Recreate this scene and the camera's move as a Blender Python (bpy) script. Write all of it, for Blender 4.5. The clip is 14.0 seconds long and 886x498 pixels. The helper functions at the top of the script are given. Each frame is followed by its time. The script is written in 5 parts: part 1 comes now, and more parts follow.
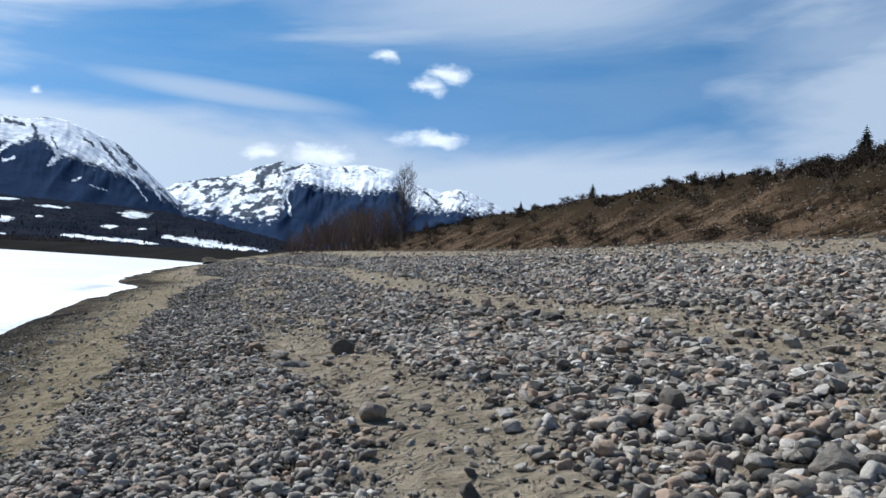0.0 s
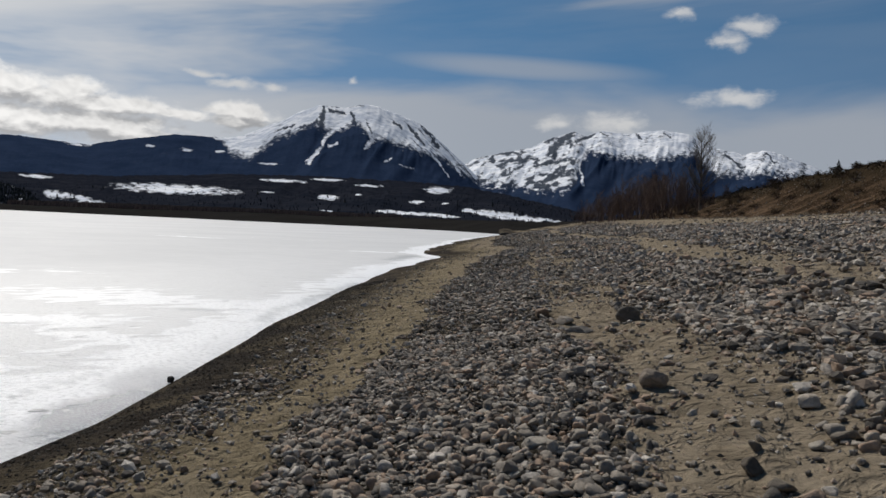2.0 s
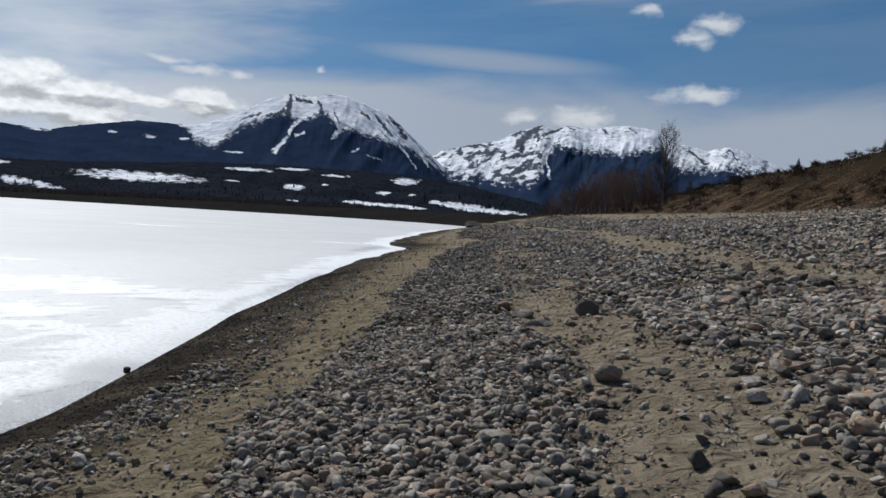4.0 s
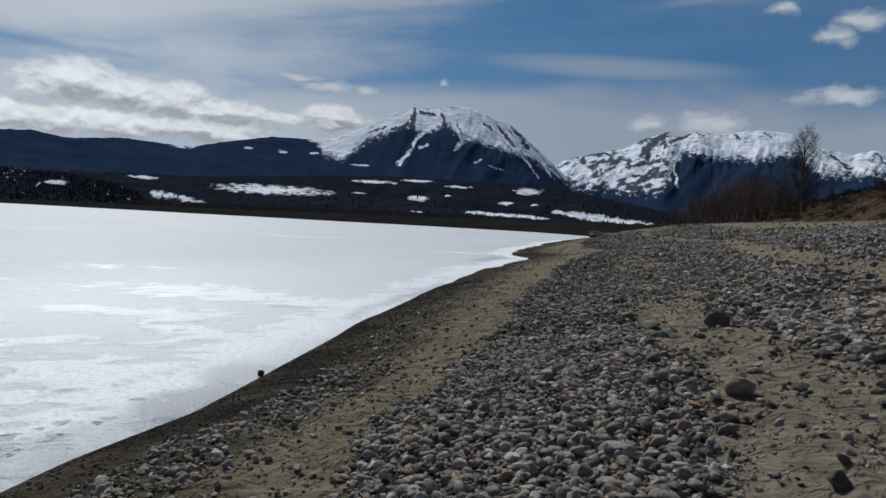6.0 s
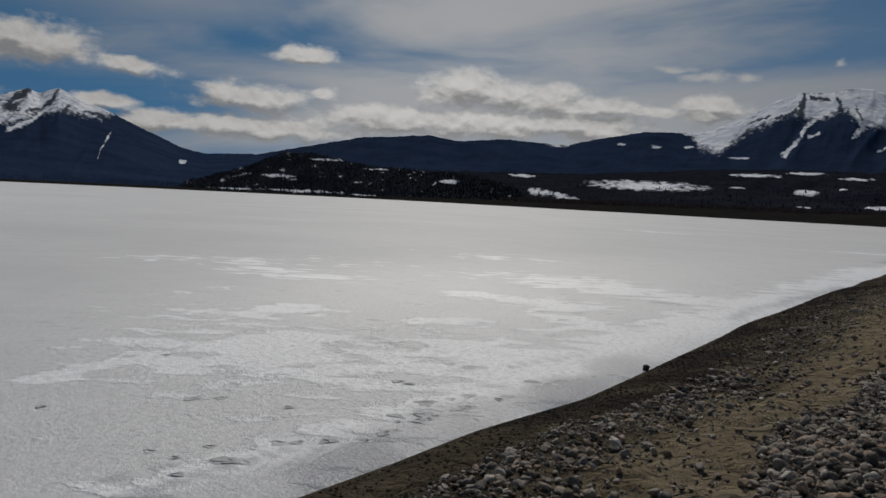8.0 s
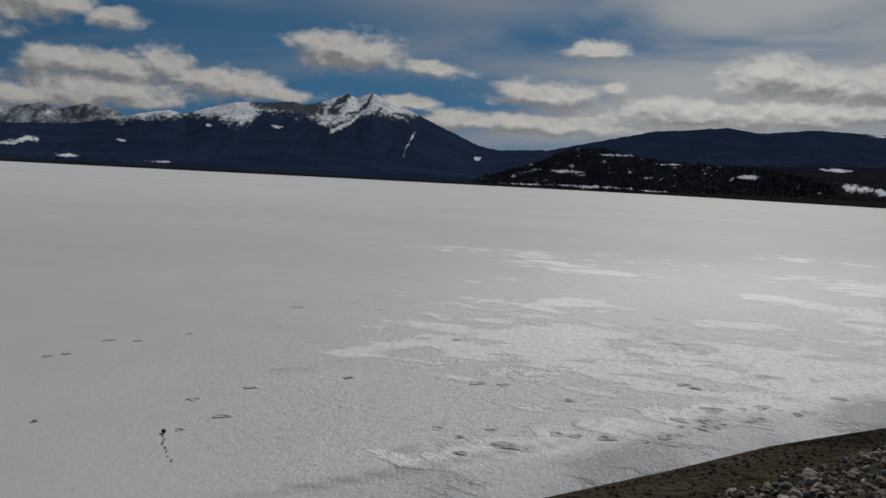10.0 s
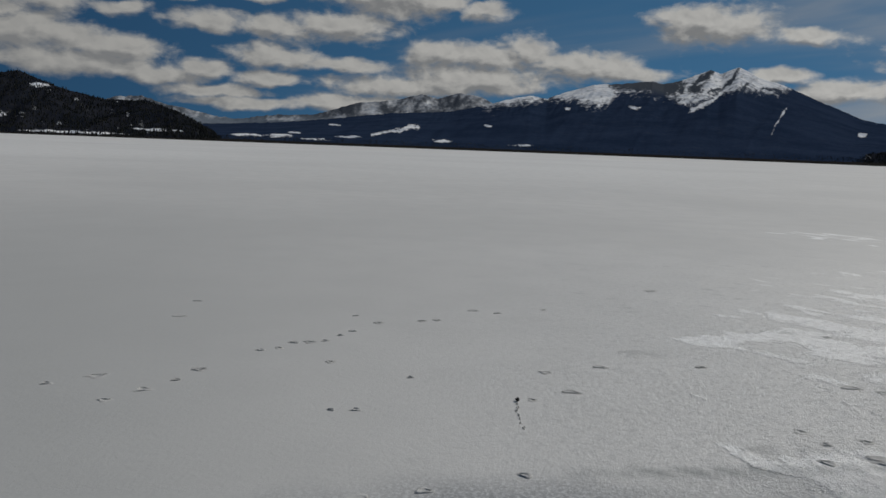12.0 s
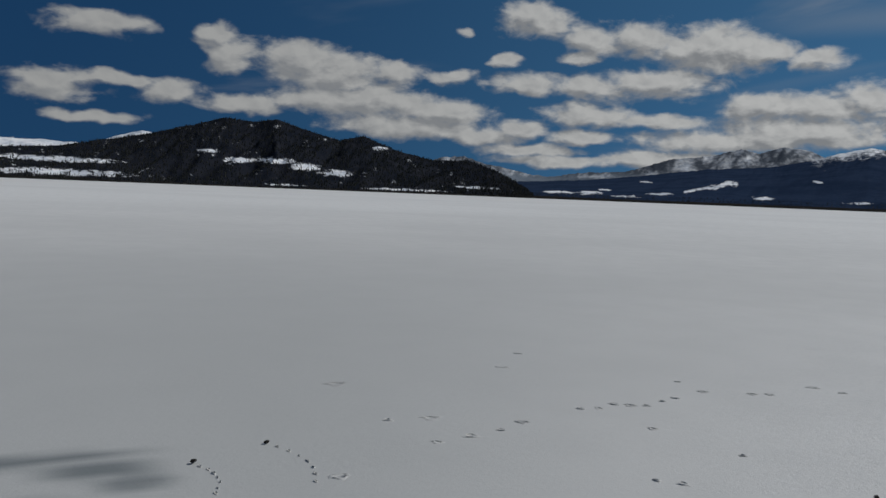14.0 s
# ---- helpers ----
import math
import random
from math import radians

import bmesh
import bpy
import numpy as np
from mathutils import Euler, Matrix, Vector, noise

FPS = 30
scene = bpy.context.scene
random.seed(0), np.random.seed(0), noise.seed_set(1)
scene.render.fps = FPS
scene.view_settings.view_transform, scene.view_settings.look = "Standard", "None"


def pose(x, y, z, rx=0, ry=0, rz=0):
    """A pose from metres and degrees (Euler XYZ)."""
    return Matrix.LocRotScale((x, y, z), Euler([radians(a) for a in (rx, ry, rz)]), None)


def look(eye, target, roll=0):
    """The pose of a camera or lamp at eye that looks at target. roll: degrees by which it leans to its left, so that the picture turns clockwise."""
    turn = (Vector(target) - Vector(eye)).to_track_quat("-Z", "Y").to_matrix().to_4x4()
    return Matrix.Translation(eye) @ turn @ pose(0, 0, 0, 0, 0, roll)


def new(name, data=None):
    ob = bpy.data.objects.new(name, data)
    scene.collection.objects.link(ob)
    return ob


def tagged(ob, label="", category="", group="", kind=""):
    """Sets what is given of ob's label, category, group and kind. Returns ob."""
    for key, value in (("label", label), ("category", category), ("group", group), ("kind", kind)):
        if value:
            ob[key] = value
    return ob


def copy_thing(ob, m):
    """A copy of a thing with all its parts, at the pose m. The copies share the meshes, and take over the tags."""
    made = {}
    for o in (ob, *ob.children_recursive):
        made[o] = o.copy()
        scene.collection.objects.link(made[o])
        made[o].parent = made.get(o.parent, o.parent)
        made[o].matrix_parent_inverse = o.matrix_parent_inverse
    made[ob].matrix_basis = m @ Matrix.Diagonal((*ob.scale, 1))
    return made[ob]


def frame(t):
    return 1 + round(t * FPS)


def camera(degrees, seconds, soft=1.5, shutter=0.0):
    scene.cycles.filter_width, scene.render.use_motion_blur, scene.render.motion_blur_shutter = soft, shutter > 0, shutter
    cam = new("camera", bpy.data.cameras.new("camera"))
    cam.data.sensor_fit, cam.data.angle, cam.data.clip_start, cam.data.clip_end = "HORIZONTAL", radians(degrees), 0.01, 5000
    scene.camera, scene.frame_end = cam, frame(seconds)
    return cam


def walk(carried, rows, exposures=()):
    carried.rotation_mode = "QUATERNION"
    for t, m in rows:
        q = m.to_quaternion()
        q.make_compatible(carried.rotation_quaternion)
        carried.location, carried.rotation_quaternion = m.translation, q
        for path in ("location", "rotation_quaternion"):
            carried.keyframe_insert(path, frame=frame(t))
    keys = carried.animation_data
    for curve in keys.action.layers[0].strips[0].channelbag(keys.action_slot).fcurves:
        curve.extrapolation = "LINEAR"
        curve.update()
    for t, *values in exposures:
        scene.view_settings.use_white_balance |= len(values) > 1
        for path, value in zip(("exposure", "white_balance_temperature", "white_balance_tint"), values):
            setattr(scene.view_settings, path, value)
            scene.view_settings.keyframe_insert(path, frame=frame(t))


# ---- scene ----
cam = camera(58.75, 14.0, soft=1.5)


def stand(x, y, z, yaw, pitch, roll):
    """Camera pose: place, heading to the left of +y, tilt and lean."""
    return pose(x, y, 2.6 + z, 90 + pitch, 0, yaw) @ pose(0, 0, 0, 0, 0, roll)


walk(cam, [
    (0, stand(-0.111, 0.074, 0.073, -3.01, 1.40, 3.31)),
    (0.5, stand(-0.043, 0.102, 0.052, 13.36, -0.10, 2.07)),
    (1, stand(-0.021, 0.116, 0.023, 24.25, -2.13, 2.09)),
    (1.5, stand(0.032, 0.130, 0.027, 20.66, -0.96, 2.75)),
    (2, stand(0.045, 0.115, 0.026, 17.98, -1.82, 2.28)),
    (2.5, stand(0.079, 0.104, 0.018, 16.57, -2.64, 3.01)),
    (3, stand(0.113, 0.103, 0.017, 16.03, -2.52, 4.33)),
    (3.2, stand(0.115, 0.107, 0.023, 15.35, -2.05, 3.27)),
    (5.3, stand(0.164, 0.141, 0.050, 15.82, -2.89, 2.99)),
    (5.5, stand(0.174, 0.143, 0.046, 16.87, -2.29, 2.62)),
    (6, stand(0.137, 0.102, 0.026, 24.43, -2.01, 2.71)),
    (6.5, stand(0.059, 0.027, 0.025, 32.75, -2.16, 1.61)),
    (7, stand(0.011, -0.015, 0.034, 41.10, -2.74, 3.50)),
    (7.2, stand(-0.026, -0.044, 0.014, 43.72, -2.90, 3.64)),
    (9.3, stand(-0.082, -0.084, -0.048, 61.81, -3.94, 2.94)),
    (9.5, stand(-0.087, -0.076, -0.056, 64.42, -3.97, 3.57)),
    (10, stand(-0.083, -0.040, -0.045, 71.55, -4.86, 2.92)),
    (10.5, stand(-0.073, -0.047, -0.046, 80.26, -5.39, 4.35)),
    (11, stand(-0.071, -0.047, -0.035, 88.11, -5.03, 2.77)),
    (11.5, stand(-0.072, -0.042, -0.019, 94.46, -7.54, 2.86)),
    (12, stand(-0.065, -0.043, -0.045, 96.89, -7.30, 2.15)),
    (12.5, stand(-0.059, -0.148, -0.049, 102.29, -4.12, 1.32)),
    (13, stand(-0.060, -0.160, -0.046, 103.84, -4.28, 1.85)),
    (13.5, stand(-0.044, -0.241, -0.035, 109.57, -1.93, 0.41)),
    (14, stand(-0.038, -0.272, -0.030, 119.17, -4.04, 2.26)),
], exposures=[
    (0.0, 0.49, 5720, 6), (0.5, -0.09, 5480, 5), (1.0, -0.47, 5480, 5), (1.4, -0.43, 6350, 9), (2.5, -0.34, 6550, 10), (3.0, -0.31, 6480, 10), (5.5, -0.17, 5720, 6), (6.0, -0.59, 5950, 7), (6.5, -0.83, 6280, 9), (7.2, -1.07, 6550, 10), (9.5, -1.24, 6600, 9), (12.0, -1.17, 6600, 8), (14.0, -0.96, 6350, 8),
])

# ---- world, sun ----
SUN_AZ, SUN_EL = 50.0, 44.0   # degrees to the left of +y, and above the horizon
EYE = 2.6


def wire(nt, kind, *ins, operation="", use_clamp=False):
    """A node with its inputs (a socket or a value) set in order; None leaves one alone."""
    n = nt.nodes.new("ShaderNode" + kind)
    if operation:
        n.operation = operation
    if use_clamp:
        n.use_clamp = True
    for i, v in enumerate(ins):
        if v is None:
            continue
        if isinstance(v, bpy.types.NodeSocket):
            nt.links.new(v, n.inputs[i])
        else:
            n.inputs[i].default_value = v
    return n


def calc(nt, op, a, b=None, c=None, clamp=False):
    return wire(nt, "Math", a, b, c, operation=op, use_clamp=clamp).outputs[0]


def vcalc(nt, op, a, b=None, c=None):
    n = wire(nt, "VectorMath", a, b, c, operation=op)
    return n.outputs["Value"] if op in ("LENGTH", "DOT_PRODUCT", "DISTANCE") else n.outputs["Vector"]


def noise_tex(nt, vec, scale, detail=4.0, rough=0.55, lac=2.0, distort=0.0):
    n = nt.nodes.new("ShaderNodeTexNoise")
    if vec is not None:
        nt.links.new(vec, n.inputs["Vector"])
    n.inputs["Scale"].default_value = scale
    n.inputs["Detail"].default_value = detail
    n.inputs["Roughness"].default_value = rough
    n.inputs["Lacunarity"].default_value = lac
    n.inputs["Distortion"].default_value = distort
    return n.outputs[0]


def ramp01(nt, v, lo, hi, smooth=True):
    n = nt.nodes.new("ShaderNodeMapRange")
    n.interpolation_type = "SMOOTHSTEP" if smooth else "LINEAR"
    nt.links.new(v, n.inputs[0])
    n.inputs[1].default_value, n.inputs[2].default_value = lo, hi
    return n.outputs[0]


def mixc(nt, f, a, b):
    n = nt.nodes.new("ShaderNodeMix")
    n.data_type = "RGBA"
    for i, v in ((0, f), (6, a), (7, b)):
        if isinstance(v, bpy.types.NodeSocket):
            nt.links.new(v, n.inputs[i])
        else:
            n.inputs[i].default_value = v if i == 0 else (*v, 1)
    return n.outputs[2]


# cumulus heaps, bank by bank: heading, elevation, half width, half height, in degrees
CLOUDS_LEFT = [
    (143.1, 10.2, 2.5, 0.6), (134.7, 8.8, 1.4, 0.9), (135.5, 10.2, 0.9, 0.6), (129.9, 8.9, 2.2, 1.0), (127.1, 8.2, 2.6, 1.2), (123.1, 8.4, 1.6, 0.7), (125.4, 6.4, 4.2, 0.9), (128.6, 6.1, 3.2, 0.6),
    (119.7, 5.8, 3.0, 0.8), (117.0, 4.2, 3.2, 0.5), (122.0, 4.7, 4.2, 0.7), (119.0, 8.3, 1.1, 0.5), (145.8, 6.0, 2.2, 0.8), (142.1, 6.7, 2.3, 0.4), (138.5, 6.2, 1.8, 0.6), (133.7, 5.6, 2.4, 0.5), (143.4, 4.2, 2.2, 0.35), (118.5, 11.5, 0.5, 0.35)]
CLOUDS_SOUTH = [
    (113.1, 12.4, 1.9, 1.0), (109.1, 11.0, 1.6, 0.9), (105.6, 11.0, 1.8, 0.9), (101.1, 10.4, 2.9, 1.3), (97.9, 10.0, 1.4, 0.8), (94.8, 9.6, 1.8, 0.5), (113.7, 8.0, 2.0, 0.6), (109.3, 7.8, 2.2, 0.7), (104.7, 8.1, 3.3, 0.8),
    (109.8, 9.9, 1.2, 0.4), (104.6, 5.6, 2.6, 0.5), (109.2, 5.8, 2.3, 0.8), (109.2, 4.3, 2.0, 0.35), (113.6, 4.8, 1.3, 0.5), (110.7, 2.6, 3.6, 0.35), (103.6, 2.9, 3.6, 0.5), (115.4, 9.5, 0.8, 0.35), (100.0, 4.2, 4.6, 0.6), (113.0, 3.3, 3.0, 0.4)]
CLOUDS_WEST = [
    (97.6, 6.6, 2.4, 0.8), (94.2, 6.5, 2.4, 0.9), (91.3, 7.0, 1.4, 0.9), (87.5, 6.0, 3.2, 0.8), (84.0, 5.6, 2.4, 0.6), (95.0, 4.9, 5.6, 0.8), (79.1, 8.8, 3.3, 1.1), (72.2, 8.0, 1.9, 0.5), (61.2, 9.7, 1.8, 0.5),
    (64.8, 6.5, 3.4, 0.8), (60.0, 7.1, 1.2, 0.4), (70.8, 4.5, 2.8, 0.6), (64.5, 4.4, 5.0, 0.6), (74.5, 5.5, 2.0, 0.5)]
CLOUDS_NORTH = [
    (55.0, 5.5, 4.6, 0.8), (50.2, 7.9, 2.6, 1.1), (47.0, 7.8, 2.0, 0.8), (43.6, 7.3, 2.6, 0.8), (40.5, 7.0, 2.8, 0.6), (37.0, 6.7, 2.0, 0.35), (48.0, 5.6, 4.5, 1.0), (42.0, 5.6, 4.0, 0.8), (32.4, 7.2, 1.8, 0.55), (32.9, 6.4, 1.6, 0.35)]
# thin torn scraps of cloud
SCRAPS = [(35.0, 9.7, 1.0, 0.3), (33.2, 9.1, 1.1, 0.35), (30.8, 9.1, 1.0, 0.3), (24.7, 9.9, 0.5, 0.25), (-2.9, 13.8, 1.5, 0.55), (-1.1, 12.95, 1.0, 0.5), (2.4, 14.8, 0.8, 0.3), (-1.6, 9.2, 2.2, 0.5),
          (10.3, 7.4, 1.6, 0.55), (6.3, 7.5, 2.1, 0.7)]


def make_world():
    w = bpy.data.worlds.new("sky")
    scene.world = w
    w.use_nodes = True
    nt = w.node_tree
    nt.nodes.clear()
    d = nt.nodes.new("ShaderNodeTexCoord").outputs["Generated"]
    xyz = wire(nt, "SeparateXYZ", d)
    az = calc(nt, "MULTIPLY", calc(nt, "ARCTAN2", calc(nt, "MULTIPLY", xyz.outputs[0], -1.0), xyz.outputs[1]), 57.2958)
    el = calc(nt, "MULTIPLY", calc(nt, "ARCSINE", xyz.outputs[2]), 57.2958)
    p = wire(nt, "CombineXYZ", az, el, 0.0).outputs[0]

    sky = nt.nodes.new("ShaderNodeTexSky")
    sky.sky_type, sky.sun_disc = "NISHITA", False
    sky.sun_elevation, sky.sun_rotation = radians(SUN_EL), radians(-SUN_AZ)
    sky.altitude, sky.air_density, sky.dust_density, sky.ozone_density = 2750, 1.0, 0.4, 1.0
    lifted = vcalc(nt, "NORMALIZE", vcalc(nt, "ADD", d, (0, 0, 0.30)))
    nt.links.new(lifted, sky.inputs[0])
    blue = vcalc(nt, "SCALE", sky.outputs[0])
    blue.node.inputs["Scale"].default_value = 0.10
    blue = vcalc(nt, "MULTIPLY", blue, (0.52, 0.93, 1.0))
    away = ramp01(nt, az, 80.0, 155.0)
    blue = mixc(nt, calc(nt, "MULTIPLY", away, 0.66), blue, (0.004, 0.042, 0.15))

    # thin high veil: long soft streaks, thickest round the sun
    streak = noise_tex(nt, vcalc(nt, "MULTIPLY", vcalc(nt, "ADD", p, vcalc(nt, "MULTIPLY", wire(nt, "CombineXYZ", el, az, 0.0).outputs[0], (0.6, 0.07, 0))), (0.035, 0.17, 1)), 1.0, 5, 0.55, 2.0, 0.4)
    off = calc(nt, "DIVIDE", calc(nt, "SUBTRACT", az, 50.0), 20.0)
    near_sun = calc(nt, "POWER", 2.718, calc(nt, "MULTIPLY", calc(nt, "MULTIPLY", off, off), -1.0))
    west = ramp01(nt, az, 66.0, 34.0)
    veil = calc(nt, "MULTIPLY_ADD", away, -0.10, calc(nt, "MULTIPLY_ADD", near_sun, 0.27, streak))
    veil = calc(nt, "MULTIPLY_ADD", calc(nt, "MULTIPLY", ramp01(nt, el, 12.5, 18.0), west), 0.16, veil)
    veil = calc(nt, "MULTIPLY", ramp01(nt, veil, 0.50, 0.86), 0.82)
    edge = calc(nt, "MULTIPLY_ADD", calc(nt, "SUBTRACT", streak, 0.5), 9.0, el)
    low = calc(nt, "MULTIPLY", calc(nt, "MULTIPLY", ramp01(nt, edge, 11.5, 7.0), west), 0.86)
    bank = vcalc(nt, "LENGTH", vcalc(nt, "MULTIPLY", vcalc(nt, "SUBTRACT", p, (-34.0, 11.5, 0)), (1 / 15.0, 1 / 7.0, 0)))
    bank = calc(nt, "MULTIPLY_ADD", calc(nt, "SUBTRACT", streak, 0.5), -1.6, bank)
    low = calc(nt, "MAXIMUM", low, calc(nt, "MULTIPLY", ramp01(nt, bank, 1.0, 0.4), 0.75))
    veil = calc(nt, "MAXIMUM", veil, low)
    band = vcalc(nt, "LENGTH", vcalc(nt, "MULTIPLY", vcalc(nt, "SUBTRACT", vcalc(nt, "ADD", p, vcalc(nt, "MULTIPLY", wire(nt, "CombineXYZ", 0.0, az, 0.0).outputs[0], (0, -0.05, 0))), (13.0, 10.6, 0)), (1 / 12.5, 1 / 1.15, 0)))
    veil = calc(nt, "MAXIMUM", veil, calc(nt, "MULTIPLY", ramp01(nt, band, 1.1, 0.2), 0.6))
    # broad soft sheets of high cloud: heading, elevation, half width, half height, thickness
    for a, e, ww, hh, k in ((-6.0, 19.0, 22.0, 3.6, 0.72), (-30.0, 15.5, 9.0, 3.6, 0.50), (-34.0, 10.0, 14.0, 3.0, 0.62), (10.0, 7.8, 16.0, 1.6, 0.6), (47.0, 13.5, 13.0, 4.0, 0.80), (88.0, 11.8, 9.0, 1.0, 0.30), (72.0, 13.0, 16.0, 2.4, 0.55)):
        sheet = vcalc(nt, "LENGTH", vcalc(nt, "MULTIPLY_ADD", p, (1 / ww, 1 / hh, 0), (-a / ww, -e / hh, 0)))
        sheet = calc(nt, "MULTIPLY_ADD", calc(nt, "SUBTRACT", streak, 0.5), -2.0, sheet)
        veil = calc(nt, "MAXIMUM", veil, calc(nt, "MULTIPLY", ramp01(nt, sheet, 1.45, 0.0), k))

    def puffs(q, heaps, tear=1.9):
        """Cloud thickness at the heading and elevation q: coarse, and with all its detail."""
        wob = noise_tex(nt, vcalc(nt, "MULTIPLY", q, (0.30, 0.55, 1)), 1.0, 2, 0.5)
        wob2 = noise_tex(nt, vcalc(nt, "MULTIPLY", vcalc(nt, "ADD", q, (31.7, 9.2, 0)), (0.30, 0.55, 1)), 1.0, 2, 0.5)
        shift = vcalc(nt, "MULTIPLY", vcalc(nt, "SUBTRACT", wire(nt, "CombineXYZ", wob, wob2, 0.5).outputs[0], (0.5, 0.5, 0.5)), (3.6, 1.3, 0))
        q2 = vcalc(nt, "ADD", q, shift)
        best = None
        for a, e, ww, hh in heaps:
            ln = vcalc(nt, "LENGTH", vcalc(nt, "MULTIPLY_ADD", q2, (1 / ww, 1 / hh, 0), (-a / ww, -e / hh, 0)))
            best = ln if best is None else calc(nt, "SMOOTH_MIN", best, ln, 0.45)
        body = calc(nt, "MAXIMUM", calc(nt, "SUBTRACT", 1.52, best), -0.9)
        vec = vcalc(nt, "MULTIPLY", q, (0.50, 0.90, 1))
        coarse = calc(nt, "MULTIPLY_ADD", calc(nt, "SUBTRACT", noise_tex(nt, vec, 1.0, 3.0, 0.55, 2.1, 0.25), 0.5), tear, body)
        full = calc(nt, "MULTIPLY_ADD", calc(nt, "SUBTRACT", noise_tex(nt, vec, 1.0, 8.0, 0.57, 2.1, 0.25), 0.5), tear, body)
        full = calc(nt, "MULTIPLY_ADD", calc(nt, "SUBTRACT", noise_tex(nt, vec, 3.1, 5.0, 0.55, 2.1, 0.2), 0.5), 0.36, full)
        return coarse, full

    heaps = CLOUDS_LEFT + CLOUDS_SOUTH + CLOUDS_WEST + CLOUDS_NORTH
    coarse, dens = puffs(p, heaps)
    side = calc(nt, "MAXIMUM", calc(nt, "MINIMUM", calc(nt, "MULTIPLY", calc(nt, "SUBTRACT", SUN_AZ, az), 0.012), 0.6), -0.6)
    sunward = wire(nt, "CombineXYZ", side, 0.75, 0.0).outputs[0]
    coarse_up, dens_up = puffs(vcalc(nt, "ADD", p, sunward), heaps)
    # stray clouds in the rest of the sky
    stray = noise_tex(nt, vcalc(nt, "MULTIPLY", p, (0.05, 0.11, 1)), 1.0, 7, 0.55)
    stray = calc(nt, "MULTIPLY", ramp01(nt, stray, 0.60, 0.70), ramp01(nt, el, 17.0, 24.0))
    mask = calc(nt, "MAXIMUM", ramp01(nt, dens, -0.12, 0.80), calc(nt, "MULTIPLY", stray, 0.35))
    rise = ramp01(nt, calc(nt, "SUBTRACT", coarse, coarse_up), -0.75, 0.65)
    crisp = ramp01(nt, calc(nt, "SUBTRACT", dens, dens_up), -0.9, 0.9)
    lit = calc(nt, "ADD", calc(nt, "MULTIPLY", rise, 0.80), calc(nt, "MULTIPLY", crisp, 0.32))
    lit = calc(nt, "SUBTRACT", lit, calc(nt, "MULTIPLY", ramp01(nt, coarse_up, 0.2, 1.8), 0.13), clamp=True)
    def billow(q):
        n = nt.nodes.new("ShaderNodeTexVoronoi")
        n.feature = "SMOOTH_F1"
        nt.links.new(vcalc(nt, "MULTIPLY", q, (0.85, 1.35, 1)), n.inputs["Vector"])
        n.inputs["Scale"].default_value, n.inputs["Detail"].default_value, n.inputs["Smoothness"].default_value = 1.0, 2.0, 0.55
        return n.outputs[0]

    swirl = vcalc(nt, "ADD", p, vcalc(nt, "MULTIPLY", wire(nt, "CombineXYZ", dens, coarse, 0.0).outputs[0], (0.35, 0.3, 0)))
    lumps = calc(nt, "SUBTRACT", billow(vcalc(nt, "ADD", swirl, vcalc(nt, "MULTIPLY", sunward, (0.5, 0.5, 0)))), billow(swirl))
    lit = calc(nt, "MULTIPLY_ADD", lumps, 0.42, calc(nt, "MULTIPLY_ADD", lit, 0.9, -0.02), clamp=True)
    cloud = mixc(nt, lit, mixc(nt, near_sun, (0.40, 0.41, 0.43), (0.52, 0.525, 0.54)), mixc(nt, near_sun, mixc(nt, away, (0.88, 0.87, 0.855), (0.60, 0.595, 0.585)), (1.20, 1.19, 1.17)))
    veil = calc(nt, "MAXIMUM", veil, calc(nt, "MULTIPLY", ramp01(nt, streak, 0.25, 0.60), calc(nt, "MULTIPLY", west, 0.17)))
    veil = calc(nt, "MULTIPLY", veil, ramp01(nt, el, 55.0, 18.0))
    veil_c = mixc(nt, near_sun, (0.46, 0.49, 0.54), (0.90, 0.895, 0.89))
    col = mixc(nt, veil, blue, veil_c)
    thin = calc(nt, "MULTIPLY", ramp01(nt, puffs(p, SCRAPS, 2.6)[1], 0.0, 1.5), 0.85)
    col = mixc(nt, thin, col, (0.80, 0.80, 0.80))
    col = mixc(nt, mask, col, cloud)
    bg = wire(nt, "Background", col, 1.0)
    out = nt.nodes.new("ShaderNodeOutputWorld")
    nt.links.new(bg.outputs[0], out.inputs[0])


make_world()
sun_data = bpy.data.lights.new("sun", "SUN")
sun_data.energy, sun_data.angle, sun_data.color = 4.6, radians(0.6), (1.0, 0.95, 0.88)
sun = new("sun", sun_data)
sd = Vector((-math.sin(radians(SUN_AZ)) * math.cos(radians(SUN_EL)), math.cos(radians(SUN_AZ)) * math.cos(radians(SUN_EL)), math.sin(radians(SUN_EL))))
sun.matrix_world = look(sd * 50, (0, 0, 0))


# ---- materials ----
def material(name):
    m = bpy.data.materials.new(name)
    m.use_nodes = True
    nt = m.node_tree
    nt.nodes.clear()
    bsdf = nt.nodes.new("ShaderNodeBsdfPrincipled")
    out = nt.nodes.new("ShaderNodeOutputMaterial")
    nt.links.new(bsdf.outputs[0], out.inputs[0])
    return m, nt, bsdf


